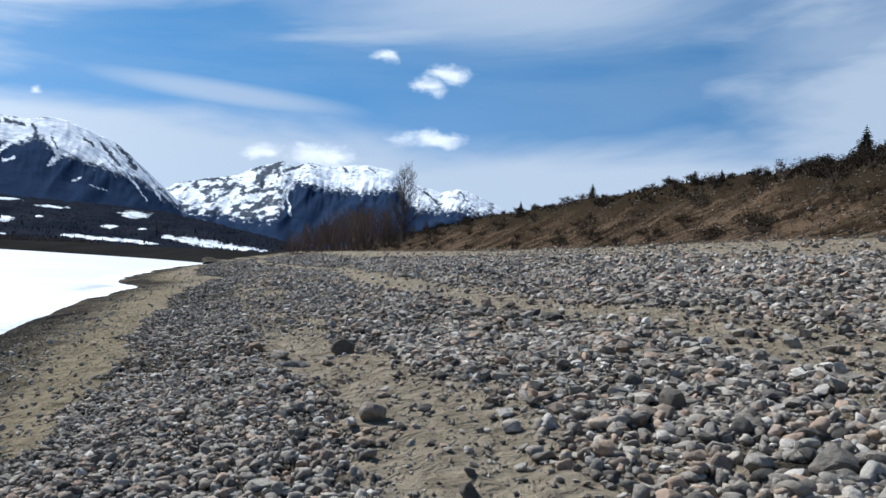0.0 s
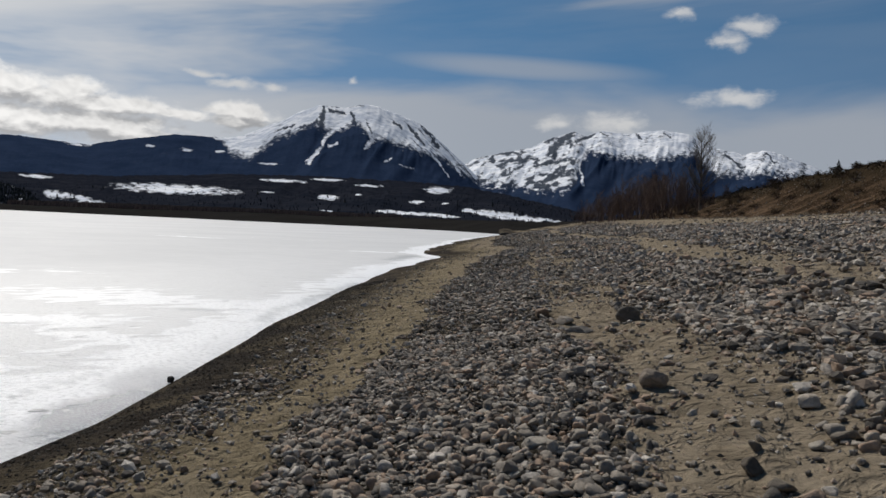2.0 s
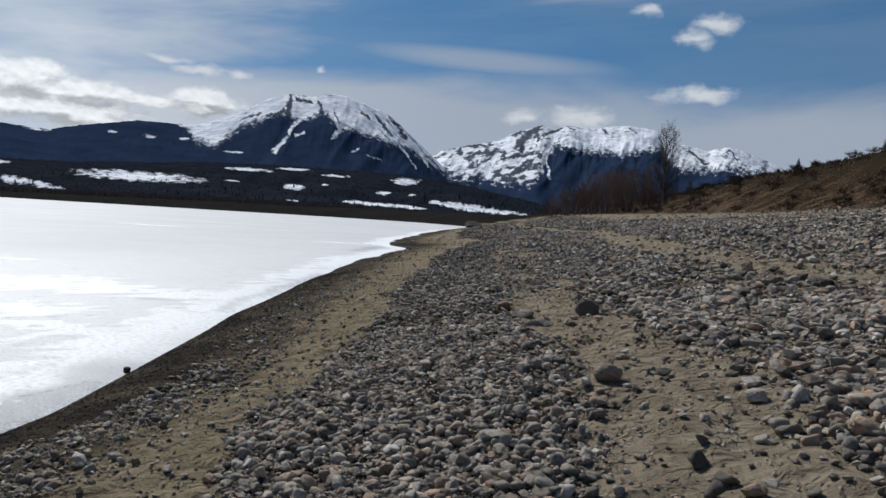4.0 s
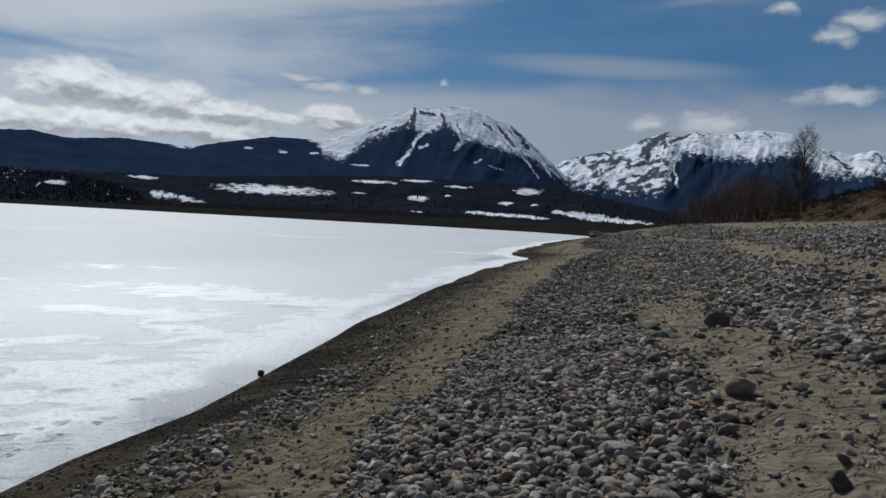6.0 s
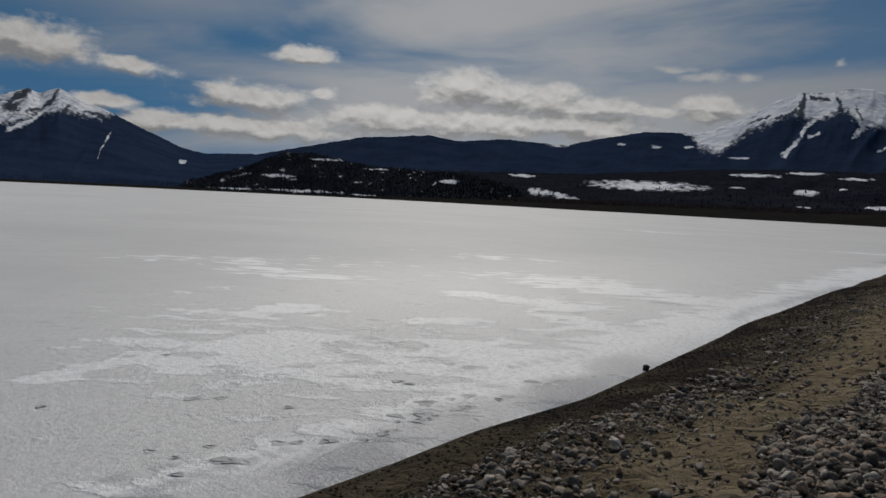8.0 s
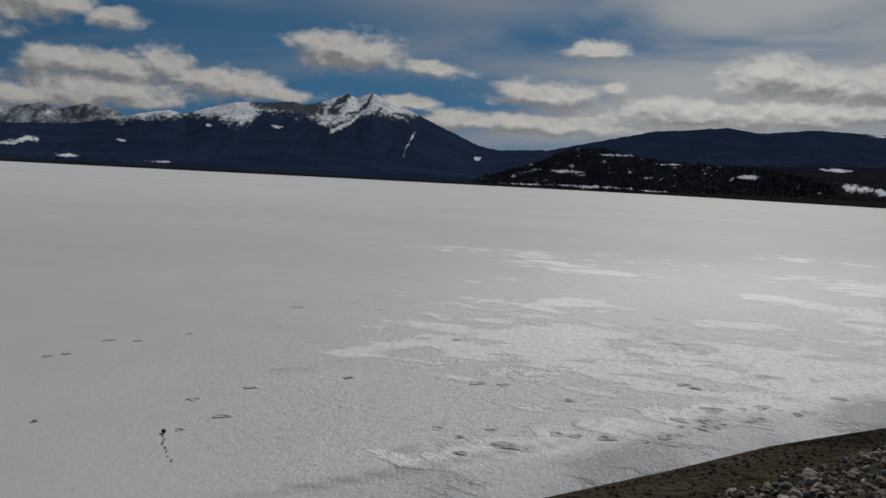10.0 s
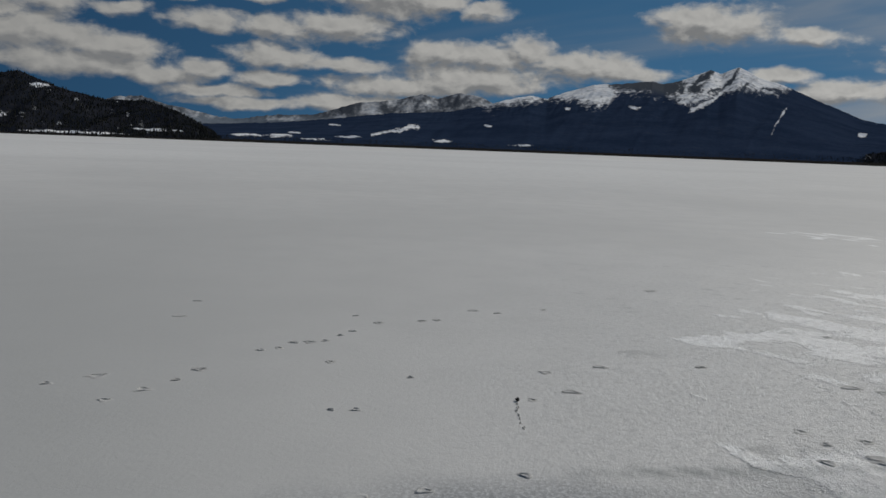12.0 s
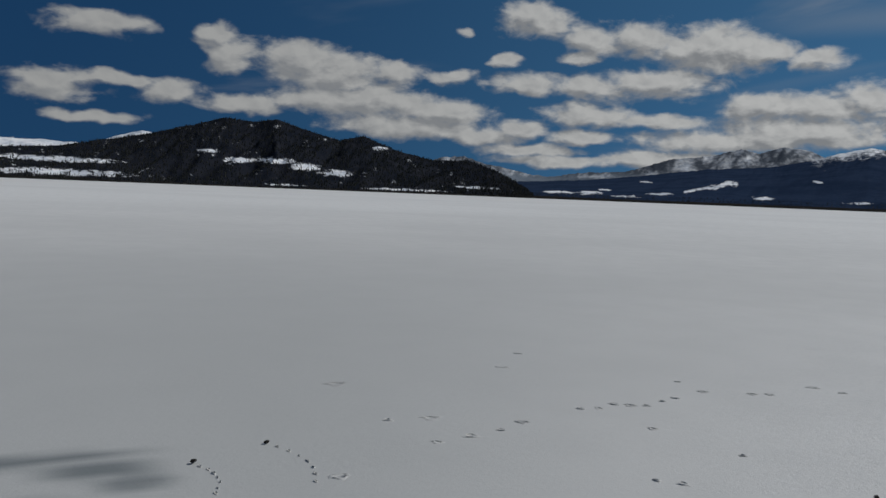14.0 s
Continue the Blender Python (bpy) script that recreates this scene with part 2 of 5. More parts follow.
def finish(nt, bsdf, color=None, rough=None, height=None, strength=0.5, dist=0.02, spec=None):
    for key, v in (("Base Color", color), ("Roughness", rough), ("Specular IOR Level", spec)):
        if isinstance(v, bpy.types.NodeSocket):
            nt.links.new(v, bsdf.inputs[key])
        elif v is not None:
            bsdf.inputs[key].default_value = (*v, 1) if key == "Base Color" else v
    if height is not None:
        b = nt.nodes.new("ShaderNodeBump")
        b.inputs["Strength"].default_value, b.inputs["Distance"].default_value = strength, dist
        nt.links.new(height, b.inputs["Height"])
        nt.links.new(b.outputs[0], bsdf.inputs["Normal"])


def place(nt):
    return nt.nodes.new("ShaderNodeNewGeometry").outputs["Position"]


def attr(nt, name):
    n = nt.nodes.new("ShaderNodeAttribute")
    n.attribute_name = name
    return n.outputs["Fac"]


def mat_ground():
    m, nt, b = material("beach_ground")
    p = place(nt)
    big, mid, fine = noise_tex(nt, p, 0.35, 4), noise_tex(nt, p, 3.0, 5), noise_tex(nt, p, 28.0, 5, 0.65)
    grit = noise_tex(nt, p, 90.0, 3, 0.7)
    sand = mixc(nt, ramp01(nt, mid, 0.3, 0.7), (0.188, 0.152, 0.099), (0.292, 0.239, 0.160))
    pale = mixc(nt, ramp01(nt, mid, 0.3, 0.7), (0.202, 0.164, 0.116), (0.308, 0.254, 0.184))
    sand = mixc(nt, attr(nt, "upper"), sand, pale)
    # ground among cobbles, coloured darker than real gravel for the shade in gaps
    gravel = mixc(nt, ramp01(nt, fine, 0.35, 0.65), (0.016, 0.014, 0.011), (0.072, 0.061, 0.048))
    col = mixc(nt, ramp01(nt, calc(nt, "ADD", attr(nt, "gravel"), calc(nt, "MULTIPLY", calc(nt, "SUBTRACT", mid, 0.5), 1.6)), 0.25, 0.85), sand, gravel)
    col = mixc(nt, calc(nt, "MULTIPLY", ramp01(nt, grit, 0.50, 0.72), 0.4), col, (0.075, 0.064, 0.05))
    wet = attr(nt, "wet")
    col = mixc(nt, wet, col, mixc(nt, calc(nt, "MULTIPLY_ADD", mid, 0.5, calc(nt, "MULTIPLY", ramp01(nt, fine, 0.3, 0.7), 0.5)), (0.004, 0.003, 0.002), (0.048, 0.036, 0.025)))
    slip = noise_tex(nt, vcalc(nt, "MULTIPLY", vcalc(nt, "ADD", p, vcalc(nt, "MULTIPLY", wire(nt, "CombineXYZ", 0.0, wire(nt, "SeparateXYZ", p).outputs[2], 0.0).outputs[0], (0, 1.6, 0))), (0.16, 0.34, 0.16)), 1.0, 6, 0.62, 2.0, 0.8)
    earth = mixc(nt, ramp01(nt, calc(nt, "MULTIPLY_ADD", mid, 0.35, calc(nt, "MULTIPLY", slip, 0.65)), 0.42, 0.60), (0.022, 0.015, 0.010), (0.128, 0.086, 0.055))
    earth = mixc(nt, calc(nt, "MULTIPLY", ramp01(nt, big, 0.50, 0.62), 0.7), earth, mixc(nt, fine, (0.020, 0.015, 0.009), (0.060, 0.043, 0.026)))
    col = mixc(nt, attr(nt, "bank"), col, earth)
    scrub = mixc(nt, mid, (0.016, 0.012, 0.008), (0.055, 0.040, 0.025))
    col = mixc(nt, attr(nt, "scrub"), col, scrub)
    far = mixc(nt, noise_tex(nt, p, 0.05, 6), (0.012, 0.0115, 0.011), (0.032, 0.030, 0.028))
    col = mixc(nt, attr(nt, "far"), col, far)
    dents = ramp01(nt, noise_tex(nt, p, 4.5, 3, 0.55, 2.0, 0.5), 0.32, 0.62)
    h = calc(nt, "ADD", calc(nt, "MULTIPLY", dents, 1.1), calc(nt, "ADD", calc(nt, "MULTIPLY", fine, 0.6), calc(nt, "MULTIPLY", grit, 0.3)))
    rough = calc(nt, "SUBTRACT", 0.92, calc(nt, "MULTIPLY", wet, 0.15))
    finish(nt, b, col, rough, h, 1.0, 0.06, calc(nt, "MULTIPLY", wet, 0.02))
    return m


def mat_stone(name, dark=1.0):
    m, nt, b = material(name)
    p = place(nt)
    g = nt.nodes.new("ShaderNodeNewGeometry")
    oi = nt.nodes.new("ShaderNodeObjectInfo")
    rnd = calc(nt, "FRACT", calc(nt, "ADD", g.outputs["Random Per Island"], oi.outputs["Random"]))
    r = nt.nodes.new("ShaderNodeValToRGB")
    nt.links.new(rnd, r.inputs[0])
    cols = [(0.0, (0.055, 0.052, 0.048)), (0.24, (0.30, 0.274, 0.235)), (0.42, (0.15, 0.134, 0.112)), (0.56, (0.35, 0.262, 0.195)),
            (0.70, (0.38, 0.352, 0.300)), (0.82, (0.12, 0.106, 0.088)), (0.93, (0.52, 0.49, 0.44)), (1.0, (0.060, 0.055, 0.048))]
    while len(r.color_ramp.elements) < len(cols):
        r.color_ramp.elements.new(0.5)
    for e, (t, c) in zip(r.color_ramp.elements, cols):
        e.position, e.color = t, (c[0] * dark * 1.19, c[1] * dark * 1.14, c[2] * dark * 1.10, 1)
    n1, n2 = noise_tex(nt, p, 22.0, 4), noise_tex(nt, p, 130.0, 3, 0.7)
    dim = vcalc(nt, "SCALE", r.outputs[0])
    nt.links.new(calc(nt, "MULTIPLY_ADD", n1, 1.1, 0.45), dim.node.inputs["Scale"])
    col = mixc(nt, calc(nt, "MULTIPLY", ramp01(nt, n2, 0.5, 0.75), 0.35), dim, (0.10, 0.085, 0.07))
    finish(nt, b, col, 0.85, calc(nt, "ADD", n1, calc(nt, "MULTIPLY", n2, 0.4)), 0.9, 0.025, 0.08)
    return m


def mat_ice():
    m, nt, b = material("lake_ice")
    p = place(nt)
    flat = vcalc(nt, "MULTIPLY", p, (1, 1, 0))
    big, mid = noise_tex(nt, flat, 0.06, 5), noise_tex(nt, flat, 0.8, 5)
    fine, tiny = noise_tex(nt, flat, 9.0, 5, 0.65), noise_tex(nt, flat, 26.0, 4, 0.75)
    base = mixc(nt, ramp01(nt, big, 0.3, 0.7), (0.605, 0.604, 0.598), (0.69, 0.686, 0.678))
    base = mixc(nt, attr(nt, "snowy"), base, (0.80, 0.798, 0.79))
    base = mixc(nt, calc(nt, "MULTIPLY", attr(nt, "grain"), 0.5), base, (0.72, 0.72, 0.72))
    base = mixc(nt, calc(nt, "MULTIPLY", ramp01(nt, mid, 0.35, 0.7), 0.35), base, (0.565, 0.565, 0.561))
    flakes = noise_tex(nt, wire(nt, "CombineXYZ", vcalc(nt, "DOT_PRODUCT", flat, (0.55, 0.66, 0)), vcalc(nt, "DOT_PRODUCT", flat, (-1.35, 1.12, 0)), 0.0).outputs[0], 1.0, 5, 0.58, 2.0, 0.5)
    crust = ramp01(nt, calc(nt, "ADD", calc(nt, "MULTIPLY_ADD", calc(nt, "SUBTRACT", fine, 0.5), 0.3, calc(nt, "MULTIPLY", flakes, 1.5)), attr(nt, "crust")), 0.85, 0.96)
    col = mixc(nt, crust, base, (0.93, 0.933, 0.935))
    # near ice away from the sun's heading is darkened in its colour
    col = mixc(nt, calc(nt, "MULTIPLY", attr(nt, "off_sun_dim"), 0.72), col, (0.42, 0.43, 0.43))
    speckle = calc(nt, "MULTIPLY", ramp01(nt, calc(nt, "MULTIPLY_ADD", fine, 0.5, calc(nt, "MULTIPLY", tiny, 0.5)), 0.47, 0.58), attr(nt, "grain"))
    col = mixc(nt, calc(nt, "MULTIPLY", speckle, 0.7), col, (0.38, 0.385, 0.39))
    # sun sparkle on the granular ice, painted as white specks of colour
    glint = calc(nt, "MULTIPLY", ramp01(nt, tiny, 0.53, 0.60), attr(nt, "grain"))
    col = mixc(nt, calc(nt, "MULTIPLY", glint, 0.8), col, (0.95, 0.95, 0.95))
    pits = nt.nodes.new("ShaderNodeTexVoronoi")
    nt.links.new(vcalc(nt, "ADD", flat, vcalc(nt, "SCALE", wire(nt, "CombineXYZ", mid, fine, 0.0).outputs[0])), pits.inputs["Vector"])
    pits.inputs["Scale"].default_value = 1.5
    pit = calc(nt, "MULTIPLY", ramp01(nt, calc(nt, "MULTIPLY_ADD", calc(nt, "SUBTRACT", fine, 0.5), 0.35, pits.outputs[0]), 0.24, 0.12), calc(nt, "MULTIPLY", attr(nt, "grain"), ramp01(nt, noise_tex(nt, flat, 0.45, 3), 0.47, 0.58)))
    col = mixc(nt, calc(nt, "MULTIPLY", pit, 0.8), col, (0.34, 0.345, 0.35))
    slush = attr(nt, "slush")
    sl = mixc(nt, ramp01(nt, tiny, 0.4, 0.65), (0.30, 0.305, 0.315), (0.60, 0.61, 0.62))
    col = mixc(nt, slush, col, sl)
    melt = attr(nt, "melt")
    col = mixc(nt, melt, col, (0.17, 0.19, 0.20))
    wetness = calc(nt, "ADD", calc(nt, "MULTIPLY", attr(nt, "grain"), 0.7), calc(nt, "MULTIPLY", crust, 0.4), clamp=True)
    rough = calc(nt, "MULTIPLY_ADD", wetness, -0.22, 0.62)
    rough = calc(nt, "SUBTRACT", rough, calc(nt, "MULTIPLY", slush, 0.15))
    h = calc(nt, "ADD", calc(nt, "MULTIPLY", fine, 0.6), calc(nt, "ADD", calc(nt, "MULTIPLY", tiny, 0.5), calc(nt, "MULTIPLY", crust, 0.35)))
    h = calc(nt, "MULTIPLY", h, calc(nt, "MULTIPLY_ADD", attr(nt, "grain"), 0.85, 0.15))
    finish(nt, b, col, rough, h, 0.85, 0.05, calc(nt, "MULTIPLY_ADD", wetness, 0.72, 0.20))
    return m


def mat_mountain(name, low, high, rock, snow_fine, grain):
    """Forest on the lower slopes, rock and snow above; the share of snow comes with the mesh."""
    m, nt, b = material(name)
    p = place(nt)
    n1, n2, n3 = noise_tex(nt, p, grain, 6, 0.6), noise_tex(nt, p, grain * 4.5, 4, 0.65), noise_tex(nt, p, grain * 0.25, 3)
    s = calc(nt, "MULTIPLY_ADD", calc(nt, "SUBTRACT", n1, 0.5), snow_fine, attr(nt, "snow"))
    s = calc(nt, "MULTIPLY_ADD", calc(nt, "SUBTRACT", n2, 0.5), snow_fine * 0.7, s)
    forest = mixc(nt, ramp01(nt, calc(nt, "MULTIPLY_ADD", n2, 0.5, calc(nt, "MULTIPLY", n3, 0.5)), 0.35, 0.65), low, high)
    forest = mixc(nt, calc(nt, "MULTIPLY", ramp01(nt, n1, 0.55, 0.75), 0.5), forest, rock)
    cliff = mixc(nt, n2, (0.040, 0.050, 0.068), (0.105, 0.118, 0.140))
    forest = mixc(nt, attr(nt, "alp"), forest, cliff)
    snow = mixc(nt, ramp01(nt, calc(nt, "MULTIPLY_ADD", n3, 0.5, calc(nt, "MULTIPLY", n1, 0.5)), 0.40, 0.60), (0.56, 0.60, 0.67), (0.86, 0.87, 0.89))
    col = mixc(nt, ramp01(nt, s, -0.55, 0.75), forest, snow)
    finish(nt, b, col, 0.97, n2, 0.6, 3.0 if grain < 0.03 else 1.0, 0.0)
    return m


def mat_plain(name, a, c, scale, rough=0.9, relief=0.01):
    m, nt, b = material(name)
    p = place(nt)
    n1, n2 = noise_tex(nt, p, scale, 5), noise_tex(nt, p, scale * 7, 3, 0.65)
    oi = nt.nodes.new("ShaderNodeObjectInfo")
    g = nt.nodes.new("ShaderNodeNewGeometry")
    f = calc(nt, "ADD", calc(nt, "MULTIPLY", n1, 0.5), calc(nt, "MULTIPLY", calc(nt, "FRACT", calc(nt, "ADD", oi.outputs["Random"], g.outputs["Random Per Island"])), 0.6))
    col = mixc(nt, ramp01(nt, f, 0.2, 0.85), a, c)
    finish(nt, b, col, rough, n2, 0.5, relief, 0.05)
    return m


M_GROUND = mat_ground()
M_STONE = mat_stone("beach_stone")
M_BOULDER = mat_stone("boulder_stone", 0.60)
M_ICE = mat_ice()
# aerial haze is put into the blue of these forest and rock colours
M_FAR = mat_mountain("hazy_far_mountain", (0.015, 0.027, 0.056), (0.027, 0.043, 0.082), (0.036, 0.048, 0.074), 2.3, 0.03)
# rock paled to grey-blue: its colour carries the haze of distance
M_DISTANT = mat_mountain("distant_hazed_rock", (0.12, 0.145, 0.18), (0.17, 0.20, 0.24), (0.16, 0.185, 0.22), 0.35, 0.03)
M_HILL = mat_mountain("near_hill", (0.009, 0.012, 0.019), (0.023, 0.025, 0.033), (0.050, 0.043, 0.042), 1.6, 0.06)
M_CONIFER = mat_plain("conifer_needles", (0.016, 0.018, 0.018), (0.042, 0.043, 0.038), 0.8, 0.9, 0.02)
M_FARTREE = mat_plain("far_needles", (0.010, 0.012, 0.018), (0.023, 0.025, 0.033), 0.3, 0.95, 0.1)
M_WETSTONE = mat_stone("wet_stone", 0.2)
M_BARK = mat_plain("bark", (0.06, 0.05, 0.042), (0.15, 0.13, 0.11), 6.0, 0.9, 0.01)
M_TWIG = mat_plain("bare_twigs", (0.085, 0.060, 0.050), (0.165, 0.118, 0.095), 4.0, 0.9, 0.005)
M_GRASS = mat_plain("dry_grass", (0.055, 0.040, 0.018), (0.16, 0.115, 0.058), 2.0, 0.9, 0.005)
M_SHRUB = mat_plain("scrub_leaves", (0.018, 0.015, 0.010), (0.062, 0.045, 0.028), 2.0, 0.9, 0.01)
M_WETSNOW = mat_plain("wet_snow", (0.46, 0.46, 0.46), (0.60, 0.60, 0.595), 8.0, 0.5, 0.01)
M_DARKSTONE = mat_plain("wet_dark_stone", (0.012, 0.012, 0.012), (0.04, 0.037, 0.034), 20.0, 0.6, 0.01)


# ---- building helpers ----
TABLE = np.random.RandomState(5).rand(256, 256)


def vn(x, y):
    """Smooth value noise, 0 to 1."""
    x, y = np.asarray(x, float), np.asarray(y, float)
    xi, yi = np.floor(x).astype(int), np.floor(y).astype(int)
    fx, fy = x - xi, y - yi
    fx, fy = fx * fx * (3 - 2 * fx), fy * fy * (3 - 2 * fy)
    a, b = TABLE[xi & 255, yi & 255], TABLE[(xi + 1) & 255, yi & 255]
    c, e = TABLE[xi & 255, (yi + 1) & 255], TABLE[(xi + 1) & 255, (yi + 1) & 255]
    return (a * (1 - fx) + b * fx) * (1 - fy) + (c * (1 - fx) + e * fx) * fy


def fbm(x, y, octaves=4, gain=0.5):
    t, amp, tot = 0.0, 1.0, 0.0
    for k in range(octaves):
        t = t + amp * vn(x * 2 ** k + 17.3 * k, y * 2 ** k + 9.1 * k)
        tot += amp
        amp *= gain
    return t / tot


def sstep(a, b, v):
    t = np.clip((v - a) / (b - a), 0, 1)
    return t * t * (3 - 2 * t)


def stroke(A, e, a0, e0, a1, e1, w0, w1):
    """1 on the line from (a0, e0) to (a1, e1), 0 at its half width, below 0 outside."""
    t = np.clip(((A - a0) * (a1 - a0) + (e - e0) * (e1 - e0)) / ((a1 - a0) ** 2 + (e1 - e0) ** 2 + 1e-9), 0, 1)
    return 1 - np.hypot(A - a0 - t * (a1 - a0), e - e0 - t * (e1 - e0)) / (w0 + (w1 - w0) * t)


def mesh_np(name, verts, faces, mat, smooth=True, attrs=None):
    """A mesh from arrays: verts (n, 3), faces (m, 3 or 4)."""
    me = bpy.data.meshes.new(name)
    n, m, k = len(verts), len(faces), faces.shape[1]
    me.vertices.add(n)
    me.vertices.foreach_set("co", np.ascontiguousarray(verts, np.float32).ravel())
    me.loops.add(m * k)
    me.loops.foreach_set("vertex_index", np.ascontiguousarray(faces, np.int32).ravel())
    me.polygons.add(m)
    me.polygons.foreach_set("loop_start", np.arange(m, dtype=np.int32) * k)
    me.polygons.foreach_set("use_smooth", np.full(m, smooth))
    for key, vals in (attrs or {}).items():
        at = me.attributes.new(key, "FLOAT", "POINT")
        at.data.foreach_set("value", np.ascontiguousarray(vals, np.float32).ravel())
    me.update(calc_edges=True)
    me.materials.append(mat)
    return me


def grid_faces(n, m, flip=False):
    i = np.arange((n - 1) * m).reshape(n - 1, m)[:, :-1].ravel()
    f = np.stack([i, i + 1, i + m + 1, i + m], 1)
    return f[:, ::-1] if flip else f


def part(name, bm, mat, parent, label=""):
    """A bmesh as one mesh object under a thing or a part."""
    me = bpy.data.meshes.new(name)
    bm.to_mesh(me)
    bm.free()
    me.materials.append(mat)
    ob = new(name, me)
    ob.parent = parent
    return tagged(ob, label) if label else ob


def part_np(name, verts, faces, mat, parent, label="", smooth=True):
    ob = new(name, mesh_np(name, verts, faces, mat, smooth))
    ob.parent = parent
    return tagged(ob, label) if label else ob


def empty(name, x, y, z, label, category, group=""):
    ob = new(name)
    ob.location = (x, y, z)
    ob.empty_display_size = 0.2
    return tagged(ob, label, category, group)


def polar(az, el, z):
    """The point of height z seen from the eye at that heading and elevation."""
    r = (z - EYE) / math.tan(radians(el))
    return -r * math.sin(radians(az)), r * math.cos(radians(az))


# ---- the plan of the shore ----
def shore_x(y):
    """Where the ice meets the beach."""
    x = np.interp(y, [-3000, -60, -20, -6, -3, 0, 3.4, 4.4, 5.8, 8, 10.5, 14.1, 19.7, 28.5, 41.5, 60, 64, 72, 99, 145, 228, 266, 5000],
                  [400, 12, 4, -2.0, -3.9, -5.1, -5.87, -6.1, -6.48, -6.9, -7.64, -8.77, -10.5, -12.9, -16.0, -19.3, -22.5, -25.0, -31.5, -41.0, -54, -66, -1228])
    return x + np.clip(np.abs(y) / 40, 0.25, 2.5) * (vn(y * 0.35, y * 0 + 3.3) - 0.5) * 0.5


def bank_x(y):
    """The foot of the eroded bank behind the beach."""
    return np.interp(y, [-3000, -200, 0, 40, 72, 109, 160, 248, 400, 5000], [600, 60, 32, 25, 20.7, 14.7, -1.4, -30, -72, -1190]) + (fbm(y * 0.12, y * 0 + 8.8, 3) - 0.5) * 3.0


def lake_r(az):
    """Distance of the far shore."""
    return np.interp(az, [13.5, 17.4, 24.6, 32.4, 41.8, 48.8, 56.7, 64, 72, 190], [250, 310, 370, 425, 550, 745, 1100, 1300, 1500, 1500])


def ground_z(x, y):
    az, r = np.degrees(np.arctan2(-x, y)), np.hypot(x, y)
    xs, xf = shore_x(y), bank_x(y)
    s = (x - xs) / np.maximum(xf - xs, 5.0)
    beach = 5.6 * np.where(s < 0, s, np.power(np.maximum(s, 0), 0.9))
    beach = beach + ((fbm(x * 0.35, y * 0.35, 4) - 0.5) * 0.16 + (fbm(x * 2.3, y * 2.3, 2, 0.6) - 0.5) * 0.09 + (fbm(x * 4.3 + 7, y * 4.3, 2) - 0.5) * 0.09 * sstep(30, 12, np.hypot(x, y))) * np.clip((x - xs) * 0.8, 0, 1)
    db = x - xf
    tall = np.interp(y, [-50, 30, 48, 66, 110, 160, 200, 232, 262], [6.4, 7.0, 7.0, 7.2, 8.6, 6.3, 4.6, 2.4, 0.6])
    tall = tall + (fbm(y * 0.07, y * 0 + 1.7, 3) - 0.5) * 1.6
    wide = 10.0 + 5.0 * fbm(y * 0.2, y * 0 + 5.1, 3)
    q = np.clip(db / wide, 0, 1)
    rough = (fbm(x * 0.7, y * 0.7, 5, 0.62) - 0.5) * 1.9 * np.sin(np.pi * np.clip(q, 0, 1))
    gully = -0.9 * np.abs(fbm(y * 0.25, x * 0.05, 2) - 0.5) * 2 * np.sin(np.pi * q)
    bank = 5.6 + tall * (0.55 * q + 0.45 * sstep(0, 1, q)) + rough + gully + np.clip(db - 12, 0, 400) * 0.012
    land = np.where(db > 0, bank, np.minimum(beach, 5.6))
    land = np.maximum(land, np.where((y > 200) & (db < 0), np.minimum(5.0, (r - 250) * 0.075), land))
    rl = lake_r(az)
    shelf = np.minimum(5.0, (r - rl) * 0.075) + (fbm(x * 0.02, y * 0.02, 3) - 0.5) * 1.2 * sstep(0, 60, r - rl)
    lake = np.where(r > rl, shelf, np.maximum(-1.5, -(rl - r) * 0.05))
    near = np.maximum(-1.5, beach)
    inside = np.where(r > rl - 30, np.maximum(lake, near), near)
    return np.where(x < xs, np.where(r > rl, np.maximum(shelf, near), inside), land)


# ---- ground: one sheet out to the horizon ----
def make_ground():
    az = np.radians(np.concatenate([np.arange(-180, -42, 2.0), np.arange(-42, 66, 0.35), np.arange(66, 180.1, 2.0)]))
    r = np.concatenate([[0.01, 0.3], np.exp(np.linspace(math.log(0.6), math.log(30), 300)), np.exp(np.linspace(math.log(30.5), math.log(4900), 190))])
    A, R = np.meshgrid(az, r, indexing="ij")
    x, y = -R * np.sin(A), R * np.cos(A)
    z = ground_z(x, y)
    xs, xf = shore_x(y), bank_x(y)
    d = x - xs
    s = d / np.maximum(xf - xs, 5)
    wet = sstep(2.8, 0.8, d + (fbm(x * 1.3, y * 1.3, 4) - 0.5) * 2.2 - np.clip(R / 60, 0, 3)) * (0.7 + 0.3 * sstep(0.35, 0.6, fbm(x * 0.9, y * 0.9, 4)))
    gravel = stone_share(x, y)
    az_d = np.degrees(A)
    far = np.where((d < 0) | (y > 262), 1.0, 0.0) * (R > 230)
    bank = sstep(-2.0, 0.8, x - xf + (fbm(x * 0.8, y * 0.8, 3) - 0.5) * 3)
    scrub = sstep(5.0, 9.0, x - xf + (fbm(x * 0.3, y * 0.3, 3) - 0.5) * 6) * (1 - far)
    v = np.stack([x, y, z], -1).reshape(-1, 3)
    me = mesh_np("ground", v, grid_faces(*x.shape), M_GROUND, True,
                 {"upper": sstep(3.4, 5.2, d), "wet": wet * (1 - far), "gravel": gravel, "bank": bank * (1 - far), "scrub": scrub, "far": far})
    return tagged(new("ground", me), "sloping gravel and sand lake beach below an eroded bank", "ground", kind="structure")


